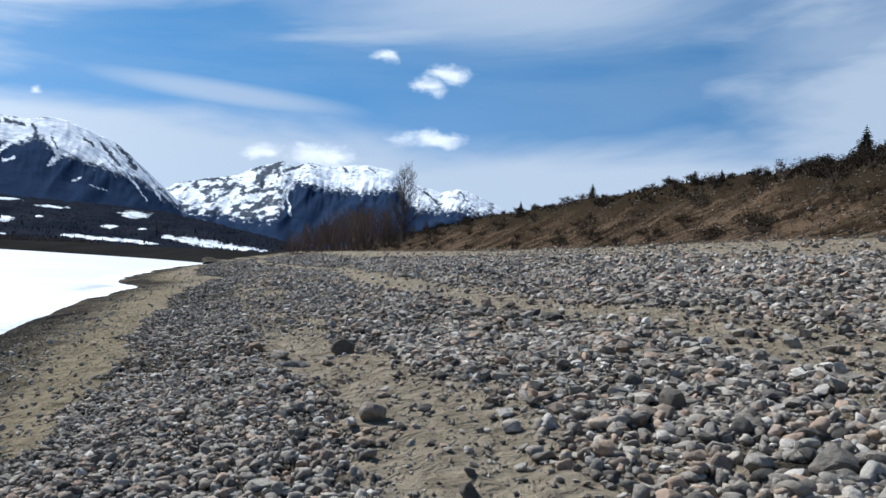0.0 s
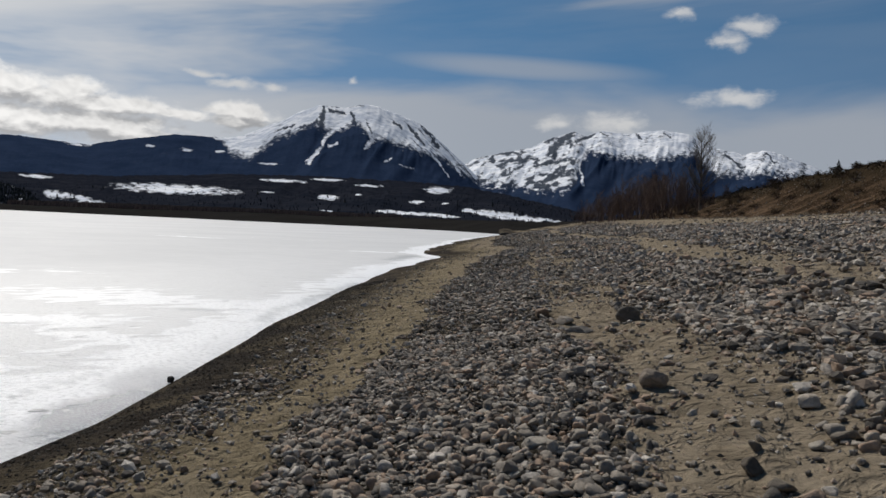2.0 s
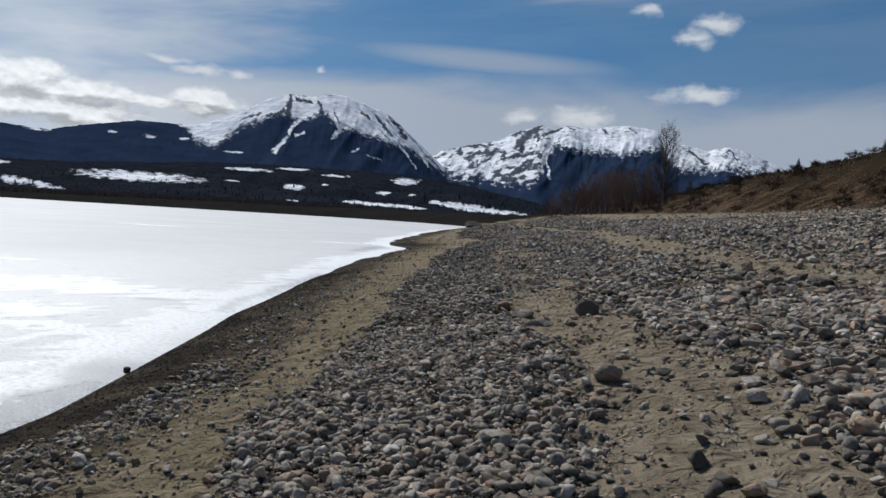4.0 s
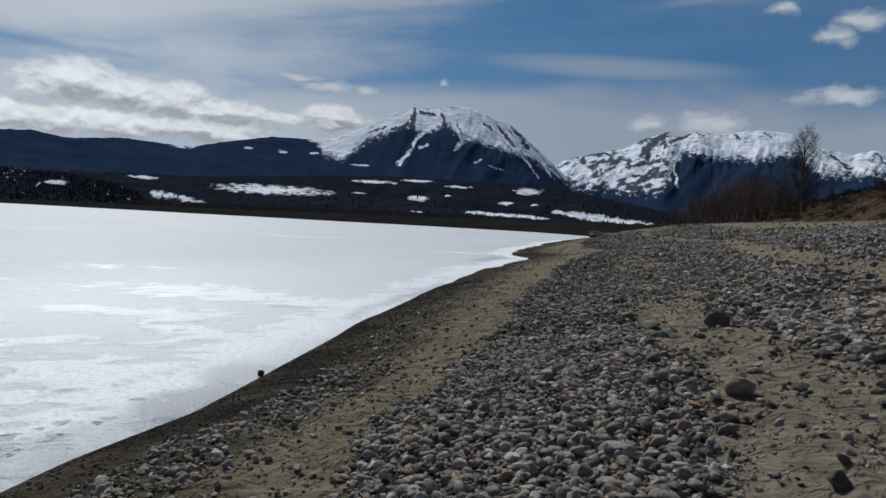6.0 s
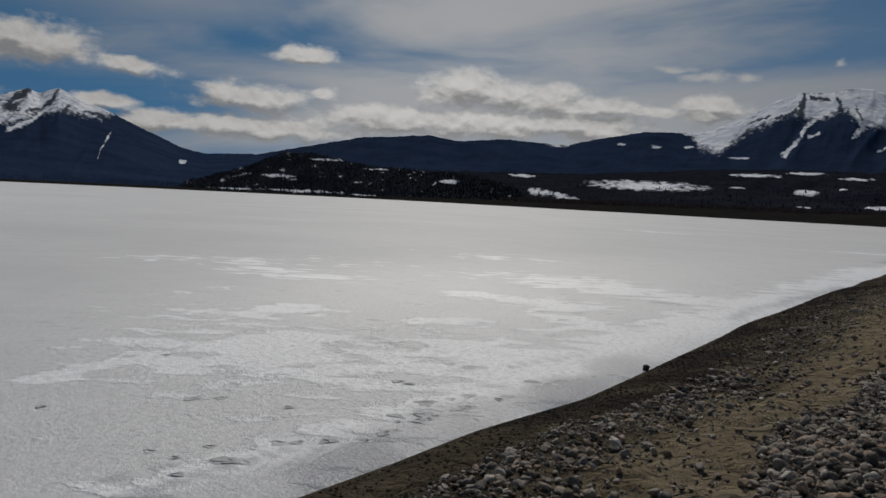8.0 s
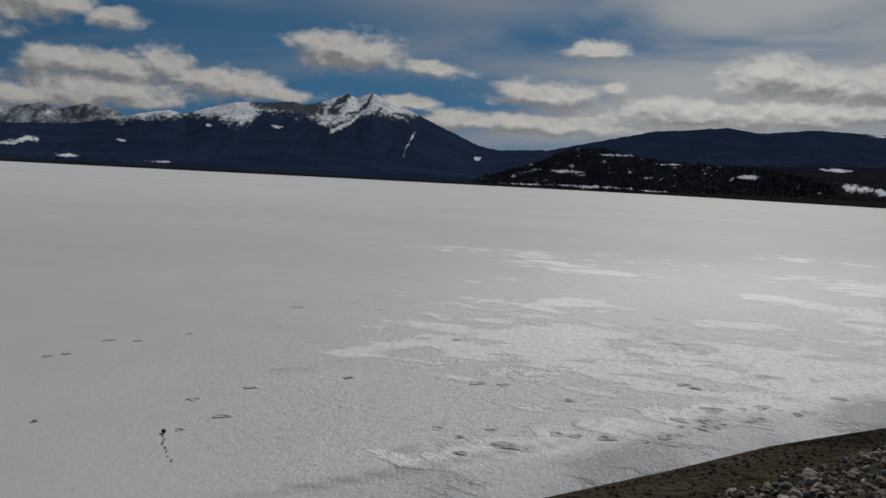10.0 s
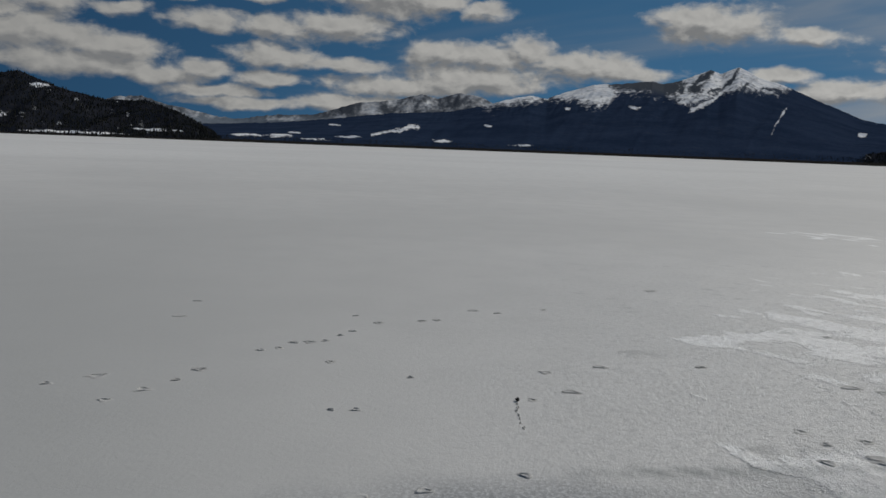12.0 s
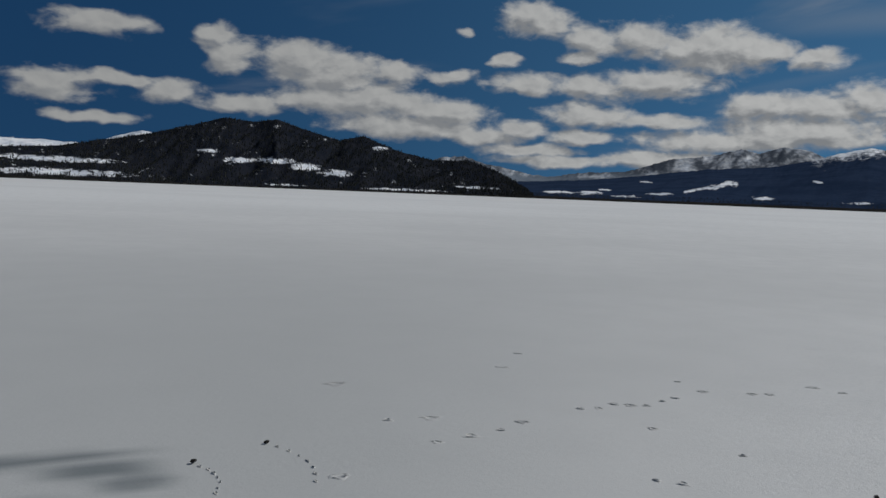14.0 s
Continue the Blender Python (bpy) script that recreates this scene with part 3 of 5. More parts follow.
def stone_share(x, y):
    """How densely cobbles lie, 0 to 1, in bands along the shore."""
    d = x - shore_x(y)
    w = d + (fbm(x * 0.5, y * 0.22, 3) - 0.5) * 0.9 + (fbm(x * 1.7, y * 1.1 + 9, 3) - 0.5) * 0.7 - 0.05 * np.clip(y - 8, 0, 60)
    a = sstep(3.3, 3.7, w) * sstep(6.5, 5.7, w)
    b = sstep(7.2, 8.1, w) * sstep(11.3, 10.7, w)
    c = sstep(12.5, 13.1, w) * sstep(30, 19, w)
    g = 0.26 * sstep(0.5, 1.0, w) * sstep(2.8, 1.7, w)
    far = 0.45 * sstep(13, 20, y) * sstep(5.8, 6.6, w) * sstep(8.4, 7.4, w)
    patch = fbm(x * 0.9 + 40, y * 0.55, 3)
    thin = 0.28 + 0.72 * sstep(0.36, 0.54, patch)
    return np.clip(np.maximum.reduce([a * (0.7 + 0.3 * thin), b * thin, 0.85 * c * thin, g * thin, far * thin, 0.035 + 0 * w]), 0, 1)


ground = make_ground()


# ---- the frozen lake ----
CRACKS = ((36.0, -6.6, 31.0, -6.65, 0.22), (30.9, -7.3, 28.0, -6.0, 0.22), (28.0, -6.0, 23.8, -4.5, 0.35), (21.6, -2.75, 20.2, -2.4, 1.0), (53.0, -10.9, 57.0, -10.3, 0.12), (46.0, -12.2, 40.5, -10.6, 0.10))


def make_ice():
    az = np.radians(np.concatenate([np.arange(9, 152, 0.5), np.arange(152, 200, 2.0)]))
    r = np.exp(np.linspace(math.log(3.2), math.log(1700), 300))
    A, R = np.meshgrid(az, r, indexing="ij")
    R = np.minimum(R, lake_r(np.degrees(A)) + 14)
    x, y = -R * np.sin(A), R * np.cos(A)
    d = shore_x(y) - x
    azd = np.degrees(A)
    # wind-blown crust, dense toward the shore in the west, long streaks farther out
    n = fbm(x * 0.16 + y * 0.05, y * 0.2 - x * 0.07, 3)
    west = sstep(108, 60, azd)
    zone = west * sstep(70, 22, R)
    crust = -0.75 + 0.73 * zone + 0.24 * sstep(16, 8, R) * west + (n - 0.5) * 1.1 * zone
    crust = np.maximum(crust, -0.6 + 0.95 * sstep(4.5, 0.8, d) * west + (n - 0.5) * 0.5)
    bx, by = polar(50.6, -10.9, 0.0)
    for a0, e0, a1, e1, w0 in ((78.7, -13.0, 70.2, -11.2, 0.30), (65.0, -8.9, 61.8, -8.2, 0.5), (62.3, -10.0, 58.9, -10.8, 0.35), (49.0, -6.9, 42.5, -7.3, 0.9), (44.0, -8.0, 38.0, -8.8, 0.5), (53.0, -9.0, 49.0, -8.8, 0.4)):
        (x0, y0), (x1, y1) = polar(a0, e0, 0.0), polar(a1, e1, 0.0)
        crust = np.maximum(crust, 0.10 + 0.32 * stroke(x, y, x0, y0, x1, y1, w0, w0 * 1.5))
    crust = np.maximum(crust, 0.55 - 0.75 * np.hypot((x - bx + 0.5 * (y - by)) / 1.7, (y - by) / 1.1))
    streaks = fbm(x * 0.05 + y * 0.10, y * 0.22 - x * 0.09, 4)
    crust = np.maximum(crust, (streaks - 0.74) * 2 - (1 - west) * 0.8 - sstep(70, 45, R) - 2 * sstep(95, 130, R))
    wob = (fbm(x * 1.2, y * 1.2, 3) - 0.5)
    slush = sstep(1.15, 0.6, d + wob * 0.9) * sstep(19, 10, R) * (0.55 + 0.45 * sstep(0.4, 0.6, fbm(x * 0.5, y * 0.5, 2)))
    melt = np.zeros_like(x)
    for a0, e0, wa, we, k in ((148, -18.0, 8.0, 0.42, 0.9), (143.8, -18.9, 4.2, 0.62, 0.9), (141.5, -19.9, 3.0, 0.7, 0.8), (151, -20.9, 6, 0.9, 0.8)):
        rel = np.degrees(np.arctan2(EYE, R)) + e0 + (fbm(x * 0.7, y * 0.7, 3) - 0.5) * 0.8
        melt = np.maximum(melt, k * sstep(1.3, 0.3, np.hypot((azd - a0) / wa, rel / we)))
    seam = sstep(0.10, 0.03, np.abs(d - 1.0 - 0.25 * (fbm(x * 0.9, y * 0.9, 2) - 0.5))) * sstep(0.2, 1.2, y) * sstep(4.4, 3.2, y)
    melt = np.maximum(melt, 0.6 * seam * sstep(0.6, 0.8, d))
    # refrozen cracks along the shore
    for a0, e0, a1, e1, w0 in CRACKS:
        (x0, y0), (x1, y1) = polar(a0, e0, 0.0), polar(a1, e1, 0.0)
        bow = (fbm(x * 0.7, y * 0.7, 3) - 0.5) * 0.8
        melt = np.maximum(melt, 0.45 * sstep(0.0, 0.8, stroke(x + bow, y - bow, x0, y0, x1, y1, w0, w0 * 1.4)))
    z = 0.02 + (fbm(x * 0.8, y * 0.8, 3) - 0.5) * 0.006 * sstep(60, 20, R) - 0.05 * sstep(0.25, -0.1, d)
    v = np.stack([x, y, z], -1).reshape(-1, 3)
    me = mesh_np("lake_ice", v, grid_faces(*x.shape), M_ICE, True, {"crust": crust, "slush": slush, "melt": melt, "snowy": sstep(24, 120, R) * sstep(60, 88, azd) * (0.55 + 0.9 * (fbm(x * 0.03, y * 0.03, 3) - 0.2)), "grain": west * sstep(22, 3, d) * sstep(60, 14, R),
                                                                                     "off_sun_dim": sstep(92, 134, azd) * sstep(48, 7, R)})
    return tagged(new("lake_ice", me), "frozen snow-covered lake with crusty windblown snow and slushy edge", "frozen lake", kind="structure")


lake = make_ice()


# ---- mountains and hills ----
def slopes(name, label, crest, foot_r, crest_r, snowline, fields, mat, seed, spur=0.12, power=1.5, step=0.12, rows=70, jag=0.07, rocks=(), chutes=(), loose=1.0, soft=0.45, speck=9.0, rag=2.2, flank=(), cap=1.5):
    """One mountain or hill as relief seen from the lake. crest: (heading, elevation) along its skyline; snowline: (heading, elevation)
    above which snow lies; fields: snow meadows (heading, elevation, half width, half height); rocks and chutes: bare ribs and snow gullies
    (from heading, elevation, to heading, elevation, half widths)."""
    ca, ce = np.array(crest).T
    order = np.argsort(ca)
    ca, ce = ca[order], ce[order]
    az = np.arange(ca[0], ca[-1] + step, step)
    calm = np.interp(az, ca, ce) + (fbm(az * 0.8 + seed, az * 0 + seed, 2, 0.5) - 0.5) * jag * 2
    el = calm + (fbm(az * 3.4 + seed, az * 0 + seed, 4, 0.6) - 0.5) * jag * 2.5 + (fbm(az * 6.5 + seed, az * 0 + 2 * seed, 3, 0.6) - 0.5) * jag * 1.6
    fr = np.interp(az, *np.array(foot_r).T)
    cr = np.interp(az, *np.array(crest_r).T) + (fbm(az * 0.25, az * 0 + seed, 3) - 0.5) * 300
    v = np.concatenate([np.linspace(0, 1, rows), np.array([1.04, 1.1, 1.2, 1.35])])
    A, V = np.meshgrid(az, v, indexing="ij")
    F, C = fr[:, None], cr[:, None]
    R = F + (C - F) * V
    zc = EYE + C * np.tan(np.radians(el))[:, None]
    zs = EYE + C * np.tan(np.radians(calm))[:, None]
    z0 = ground_z(-fr * np.sin(np.radians(az)), fr * np.cos(np.radians(az)))[:, None] - 3
    up = np.clip(V, 0, 1)
    prof = 0.4 * up + 0.6 * up ** power
    ridge = 1 - 2 * np.abs(fbm(A * 0.42 + 1.6 * V + seed, V * 1.6 + A * 0.06 + seed, 3, 0.5) - 0.5) * 2
    rib = 1 - 2 * np.abs(fbm(A * 1.9 + 3.0 * V + seed, V * 3.4 + seed, 4, 0.6) - 0.5) * 2
    small = fbm(A * 2.4 + 2.5 * V, V * 9 + seed, 4, 0.6) - 0.5
    hump = 4 * up * (1 - up)
    high = sstep(0.35, 0.75, up) * (1 - up) * 2.2
    z = z0 + (zs - z0) * (prof + hump * (spur * (ridge - 0.5) + spur * 0.18 * small) + high * spur * 0.55 * (rib - 0.5)) + (zc - zs) * up ** 6
    z = np.where(V > 1, zc - (zc - z0) * (V - 1) * 1.6, z)
    R = R + hump * (C - F) * 0.012 * small
    x, y = -R * np.sin(np.radians(A)), R * np.cos(np.radians(A))
    e = np.degrees(np.arctan2(z - EYE, R))
    # ragged outlines: headings and elevations wander a little
    Aw = A + 0.34 * (fbm(A * 2.6 + seed, e * 2.6, 4, 0.62) - 0.5) + 0.10 * (fbm(A * 9 + seed, e * 9, 3, 0.6) - 0.5)
    ew = e + 0.30 * (fbm(A * 2.4 + 7, e * 2.6 + seed, 4, 0.62) - 0.5) + 0.10 * (fbm(A * 9 + 5, e * 9, 3, 0.6) - 0.5)
    fleck = fbm(A * 6 + 1.5 * e + seed, e * 7.0, 4, 0.65) - 0.5
    alp = np.zeros_like(x)
    if snowline:
        sl = np.interp(Aw, *np.array(sorted(snowline)).T)
        alp = sstep(-0.3, 0.4, ew - sl)
        lobes = fbm(A * 0.9 + seed, e * 1.3 + seed, 4, 0.6) - 0.5
        snow = np.minimum((ew - sl) / soft, cap) + 1.2 * loose * lobes + rag * fleck - 0.5 * np.clip(rib - 0.55, 0, 1) * loose
        for a0, a1, across, lean, along, k, bias in flank:
            gate = sstep(a0 - 1.0, a0 + 0.5, A) * sstep(a1 + 1.0, a1 - 0.5, A) * sstep(-0.4, 0.2, ew - sl)
            snow = snow + gate * k * (fbm(A * across + lean * e + seed, e * along, 4, 0.6) - bias)
        for s in rocks:
            snow = np.minimum(snow, -1.6 * stroke(Aw, ew, *s) + 2.6 * fleck + 0.15)
        snow = np.where(V > 1, 1.0, snow)
    else:
        snow = np.full_like(x, -2.0)
    snow = np.maximum(snow, (fbm(A * 2.2 + seed, e * 4.0, 5, 0.68) - speck) * 7)
    for k, (a0, e0, wa, we) in enumerate(fields):
        t = np.hypot((Aw - a0) / wa, (e + 0.4 * (ew - e) - e0) / we)
        torn = (fbm(A * 4 + k, e * 17, 5, 0.72) - 0.5) * 4.2 + (fbm(A * 1.9 + k, e * 8.0, 3) - 0.5) * 2.4
        snow = np.maximum(snow, (1.0 - t) * 1.7 + torn - 1.5 * sstep(1.1, 1.6, t))
    for s in chutes:
        d = stroke(Aw, ew, *s)
        snow = np.maximum(snow, 1.1 * d + 3.0 * fleck - 0.1 - 2.5 * sstep(-0.3, -0.9, d))
    pts = np.stack([x, y, z], -1)
    me = mesh_np(name, pts.reshape(-1, 3), grid_faces(*x.shape), mat, True, {"snow": snow, "alp": alp})
    ob = tagged(new(name, me), label, "hill" if "hill" in name else "mountain", kind="structure")
    return ob, pts, snow, e


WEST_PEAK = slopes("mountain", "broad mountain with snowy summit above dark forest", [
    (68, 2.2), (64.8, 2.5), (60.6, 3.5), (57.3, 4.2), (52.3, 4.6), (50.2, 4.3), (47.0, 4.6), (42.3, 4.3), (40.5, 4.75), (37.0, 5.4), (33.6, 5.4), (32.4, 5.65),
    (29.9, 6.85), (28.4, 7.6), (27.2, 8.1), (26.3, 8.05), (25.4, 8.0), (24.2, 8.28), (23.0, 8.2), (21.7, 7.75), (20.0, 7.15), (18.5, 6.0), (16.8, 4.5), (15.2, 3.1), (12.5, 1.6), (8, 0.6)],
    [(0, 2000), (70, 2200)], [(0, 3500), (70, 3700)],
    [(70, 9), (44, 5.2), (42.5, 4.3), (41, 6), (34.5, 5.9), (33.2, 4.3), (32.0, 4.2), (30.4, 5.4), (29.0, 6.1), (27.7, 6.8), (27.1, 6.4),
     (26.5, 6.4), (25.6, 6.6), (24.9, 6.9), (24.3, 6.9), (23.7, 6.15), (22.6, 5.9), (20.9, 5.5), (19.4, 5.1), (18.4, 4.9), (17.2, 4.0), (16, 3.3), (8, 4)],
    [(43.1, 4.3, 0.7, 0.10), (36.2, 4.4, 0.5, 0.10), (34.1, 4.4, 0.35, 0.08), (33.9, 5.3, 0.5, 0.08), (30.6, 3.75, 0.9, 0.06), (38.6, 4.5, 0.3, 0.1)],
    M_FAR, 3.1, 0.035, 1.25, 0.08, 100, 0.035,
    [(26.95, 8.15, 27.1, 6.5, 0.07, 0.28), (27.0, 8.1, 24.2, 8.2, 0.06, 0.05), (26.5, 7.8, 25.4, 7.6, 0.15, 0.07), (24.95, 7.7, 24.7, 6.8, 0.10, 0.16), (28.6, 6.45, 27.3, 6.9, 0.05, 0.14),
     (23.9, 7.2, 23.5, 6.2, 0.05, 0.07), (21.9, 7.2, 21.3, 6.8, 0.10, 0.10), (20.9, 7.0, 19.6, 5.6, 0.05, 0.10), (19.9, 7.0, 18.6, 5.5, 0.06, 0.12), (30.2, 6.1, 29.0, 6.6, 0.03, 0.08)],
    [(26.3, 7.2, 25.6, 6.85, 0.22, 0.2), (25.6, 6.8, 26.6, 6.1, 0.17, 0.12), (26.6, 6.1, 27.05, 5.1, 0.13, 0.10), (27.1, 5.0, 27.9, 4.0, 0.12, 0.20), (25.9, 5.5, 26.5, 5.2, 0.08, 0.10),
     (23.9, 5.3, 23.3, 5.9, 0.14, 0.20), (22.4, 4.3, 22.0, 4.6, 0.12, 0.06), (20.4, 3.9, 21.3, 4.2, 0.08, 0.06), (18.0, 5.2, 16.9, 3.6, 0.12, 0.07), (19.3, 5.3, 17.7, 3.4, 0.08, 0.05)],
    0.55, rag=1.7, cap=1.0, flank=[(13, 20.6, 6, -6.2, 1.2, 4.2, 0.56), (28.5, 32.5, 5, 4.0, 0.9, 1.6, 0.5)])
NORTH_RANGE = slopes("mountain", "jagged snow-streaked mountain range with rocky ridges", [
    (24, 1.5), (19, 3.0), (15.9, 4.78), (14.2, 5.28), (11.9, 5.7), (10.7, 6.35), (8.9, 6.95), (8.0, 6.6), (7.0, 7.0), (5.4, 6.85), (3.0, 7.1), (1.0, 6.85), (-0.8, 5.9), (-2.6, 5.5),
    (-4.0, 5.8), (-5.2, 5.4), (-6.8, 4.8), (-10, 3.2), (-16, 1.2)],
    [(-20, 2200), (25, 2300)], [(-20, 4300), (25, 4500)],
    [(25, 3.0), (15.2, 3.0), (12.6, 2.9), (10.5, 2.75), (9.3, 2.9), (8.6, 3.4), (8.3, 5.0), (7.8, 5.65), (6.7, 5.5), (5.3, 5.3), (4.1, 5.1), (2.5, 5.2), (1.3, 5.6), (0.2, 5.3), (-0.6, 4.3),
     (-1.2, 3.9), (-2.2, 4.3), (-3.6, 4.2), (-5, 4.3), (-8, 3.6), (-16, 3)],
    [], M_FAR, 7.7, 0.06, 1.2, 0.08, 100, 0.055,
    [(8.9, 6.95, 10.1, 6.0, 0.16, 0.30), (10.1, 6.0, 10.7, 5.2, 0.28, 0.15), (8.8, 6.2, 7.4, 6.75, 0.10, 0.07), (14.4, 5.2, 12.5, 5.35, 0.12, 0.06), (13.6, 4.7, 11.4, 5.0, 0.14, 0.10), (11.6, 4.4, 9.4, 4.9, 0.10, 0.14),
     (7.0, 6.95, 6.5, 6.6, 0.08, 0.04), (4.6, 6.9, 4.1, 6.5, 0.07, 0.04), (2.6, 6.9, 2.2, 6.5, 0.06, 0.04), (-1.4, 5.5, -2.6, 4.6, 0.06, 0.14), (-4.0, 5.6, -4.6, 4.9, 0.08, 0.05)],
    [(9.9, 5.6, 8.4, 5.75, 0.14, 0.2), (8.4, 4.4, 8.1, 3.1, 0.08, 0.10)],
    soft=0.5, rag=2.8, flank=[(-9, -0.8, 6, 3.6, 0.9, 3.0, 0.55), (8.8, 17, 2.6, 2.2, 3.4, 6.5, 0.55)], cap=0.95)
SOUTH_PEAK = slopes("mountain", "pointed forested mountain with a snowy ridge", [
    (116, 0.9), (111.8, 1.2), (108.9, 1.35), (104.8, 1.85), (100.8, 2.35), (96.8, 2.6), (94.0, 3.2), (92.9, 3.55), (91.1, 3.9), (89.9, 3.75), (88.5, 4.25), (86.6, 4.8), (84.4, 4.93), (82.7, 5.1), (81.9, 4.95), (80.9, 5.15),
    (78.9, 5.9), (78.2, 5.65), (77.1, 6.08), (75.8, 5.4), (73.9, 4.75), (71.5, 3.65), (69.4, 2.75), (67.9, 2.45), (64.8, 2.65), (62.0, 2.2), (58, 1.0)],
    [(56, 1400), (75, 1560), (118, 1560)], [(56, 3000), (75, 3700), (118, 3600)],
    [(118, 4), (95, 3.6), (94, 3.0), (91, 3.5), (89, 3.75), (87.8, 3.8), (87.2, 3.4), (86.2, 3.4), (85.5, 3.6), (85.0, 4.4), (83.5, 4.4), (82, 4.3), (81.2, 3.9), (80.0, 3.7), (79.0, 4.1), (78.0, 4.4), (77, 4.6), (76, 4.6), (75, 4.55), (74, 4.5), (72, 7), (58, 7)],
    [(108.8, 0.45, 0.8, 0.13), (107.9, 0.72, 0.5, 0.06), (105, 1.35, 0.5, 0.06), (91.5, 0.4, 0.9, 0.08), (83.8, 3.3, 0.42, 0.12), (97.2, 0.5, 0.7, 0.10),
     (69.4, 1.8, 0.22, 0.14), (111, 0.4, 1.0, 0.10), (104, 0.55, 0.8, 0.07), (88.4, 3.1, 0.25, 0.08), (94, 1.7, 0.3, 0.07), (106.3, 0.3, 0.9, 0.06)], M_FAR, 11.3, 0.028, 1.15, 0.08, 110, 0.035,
    # ribs at headings 81 to 85 also paint that slope's shade as rock
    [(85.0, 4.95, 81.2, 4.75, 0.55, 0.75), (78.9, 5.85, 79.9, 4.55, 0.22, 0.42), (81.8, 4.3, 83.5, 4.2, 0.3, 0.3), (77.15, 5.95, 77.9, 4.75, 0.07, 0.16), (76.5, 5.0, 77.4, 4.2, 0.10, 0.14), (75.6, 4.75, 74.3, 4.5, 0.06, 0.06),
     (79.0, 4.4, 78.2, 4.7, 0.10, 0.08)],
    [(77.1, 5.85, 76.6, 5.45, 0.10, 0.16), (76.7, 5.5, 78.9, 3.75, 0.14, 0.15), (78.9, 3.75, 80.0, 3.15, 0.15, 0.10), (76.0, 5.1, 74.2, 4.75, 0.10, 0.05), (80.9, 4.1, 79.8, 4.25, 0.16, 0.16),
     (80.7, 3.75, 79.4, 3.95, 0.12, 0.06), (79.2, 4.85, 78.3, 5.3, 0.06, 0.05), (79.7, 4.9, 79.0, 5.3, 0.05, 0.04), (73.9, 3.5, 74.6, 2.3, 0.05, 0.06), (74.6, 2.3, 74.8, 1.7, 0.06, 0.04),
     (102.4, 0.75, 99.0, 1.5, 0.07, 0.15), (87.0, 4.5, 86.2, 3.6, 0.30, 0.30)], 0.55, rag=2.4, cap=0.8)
# thinned snow and pale rock: haze and cloud shade put into the colour
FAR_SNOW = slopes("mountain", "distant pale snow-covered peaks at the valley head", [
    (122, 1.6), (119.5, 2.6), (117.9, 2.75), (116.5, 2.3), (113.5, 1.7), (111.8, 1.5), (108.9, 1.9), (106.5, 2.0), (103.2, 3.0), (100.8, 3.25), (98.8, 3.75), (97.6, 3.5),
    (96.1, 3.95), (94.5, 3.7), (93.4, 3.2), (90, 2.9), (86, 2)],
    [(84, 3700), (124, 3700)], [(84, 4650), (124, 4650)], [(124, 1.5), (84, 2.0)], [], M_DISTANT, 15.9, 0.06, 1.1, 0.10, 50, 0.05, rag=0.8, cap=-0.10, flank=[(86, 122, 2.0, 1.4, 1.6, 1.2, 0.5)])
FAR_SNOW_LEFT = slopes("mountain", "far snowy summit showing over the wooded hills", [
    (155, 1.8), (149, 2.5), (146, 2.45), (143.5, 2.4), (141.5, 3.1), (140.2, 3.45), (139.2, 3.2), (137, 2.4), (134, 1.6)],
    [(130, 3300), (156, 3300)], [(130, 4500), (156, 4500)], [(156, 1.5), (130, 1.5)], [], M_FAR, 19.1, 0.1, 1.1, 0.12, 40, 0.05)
VALLEY = slopes("foothill", "dark wooded foothills with snowy meadows beyond the far shore", [
    (66, 1.4), (60, 1.9), (52, 2.1), (46, 2.2), (40, 2.4), (33, 2.9), (27, 3.1), (21, 3.0), (16, 2.7), (12, 2.0), (8, 1.2), (3, 0.9), (-6, 0.6)],
    [(-8, 420), (13, 420), (24.6, 440), (32.4, 500), (41.8, 640), (48.8, 840), (56.7, 1180), (66, 1420)], [(-8, 1400), (20, 2000), (45, 2000), (66, 2000)], None,
    [(36.8, 1.66, 3.7, 0.30), (29.6, 2.62, 1.5, 0.10), (26.4, 2.83, 1.1, 0.09), (23.5, 2.55, 1.0, 0.08), (26.4, 1.57, 0.7, 0.17), (18.4, 2.45, 0.9, 0.24), (20.0, 1.5, 0.5, 0.15), (18.0, 1.5, 0.3, 0.1),
     (26.3, 0.62, 0.5, 0.07), (22.0, 0.76, 1.0, 0.10), (19.6, 0.66, 1.6, 0.13), (17.6, 0.55, 0.9, 0.08), (45.4, 2.03, 0.9, 0.10), (30.8, 1.75, 0.5, 0.05), (24.2, 1.85, 0.3, 0.05)],
    M_HILL, 23.7, 0.06, 1.15, 0.10, 90,
    chutes=[(16.6, 1.05, 13.5, 0.78, 0.12, 0.24), (13.5, 0.78, 9.6, 0.48, 0.24, 0.07), (44.7, 1.0, 42.8, 0.72, 0.20, 0.17), (42.8, 0.72, 41.3, 0.5, 0.17, 0.07)])
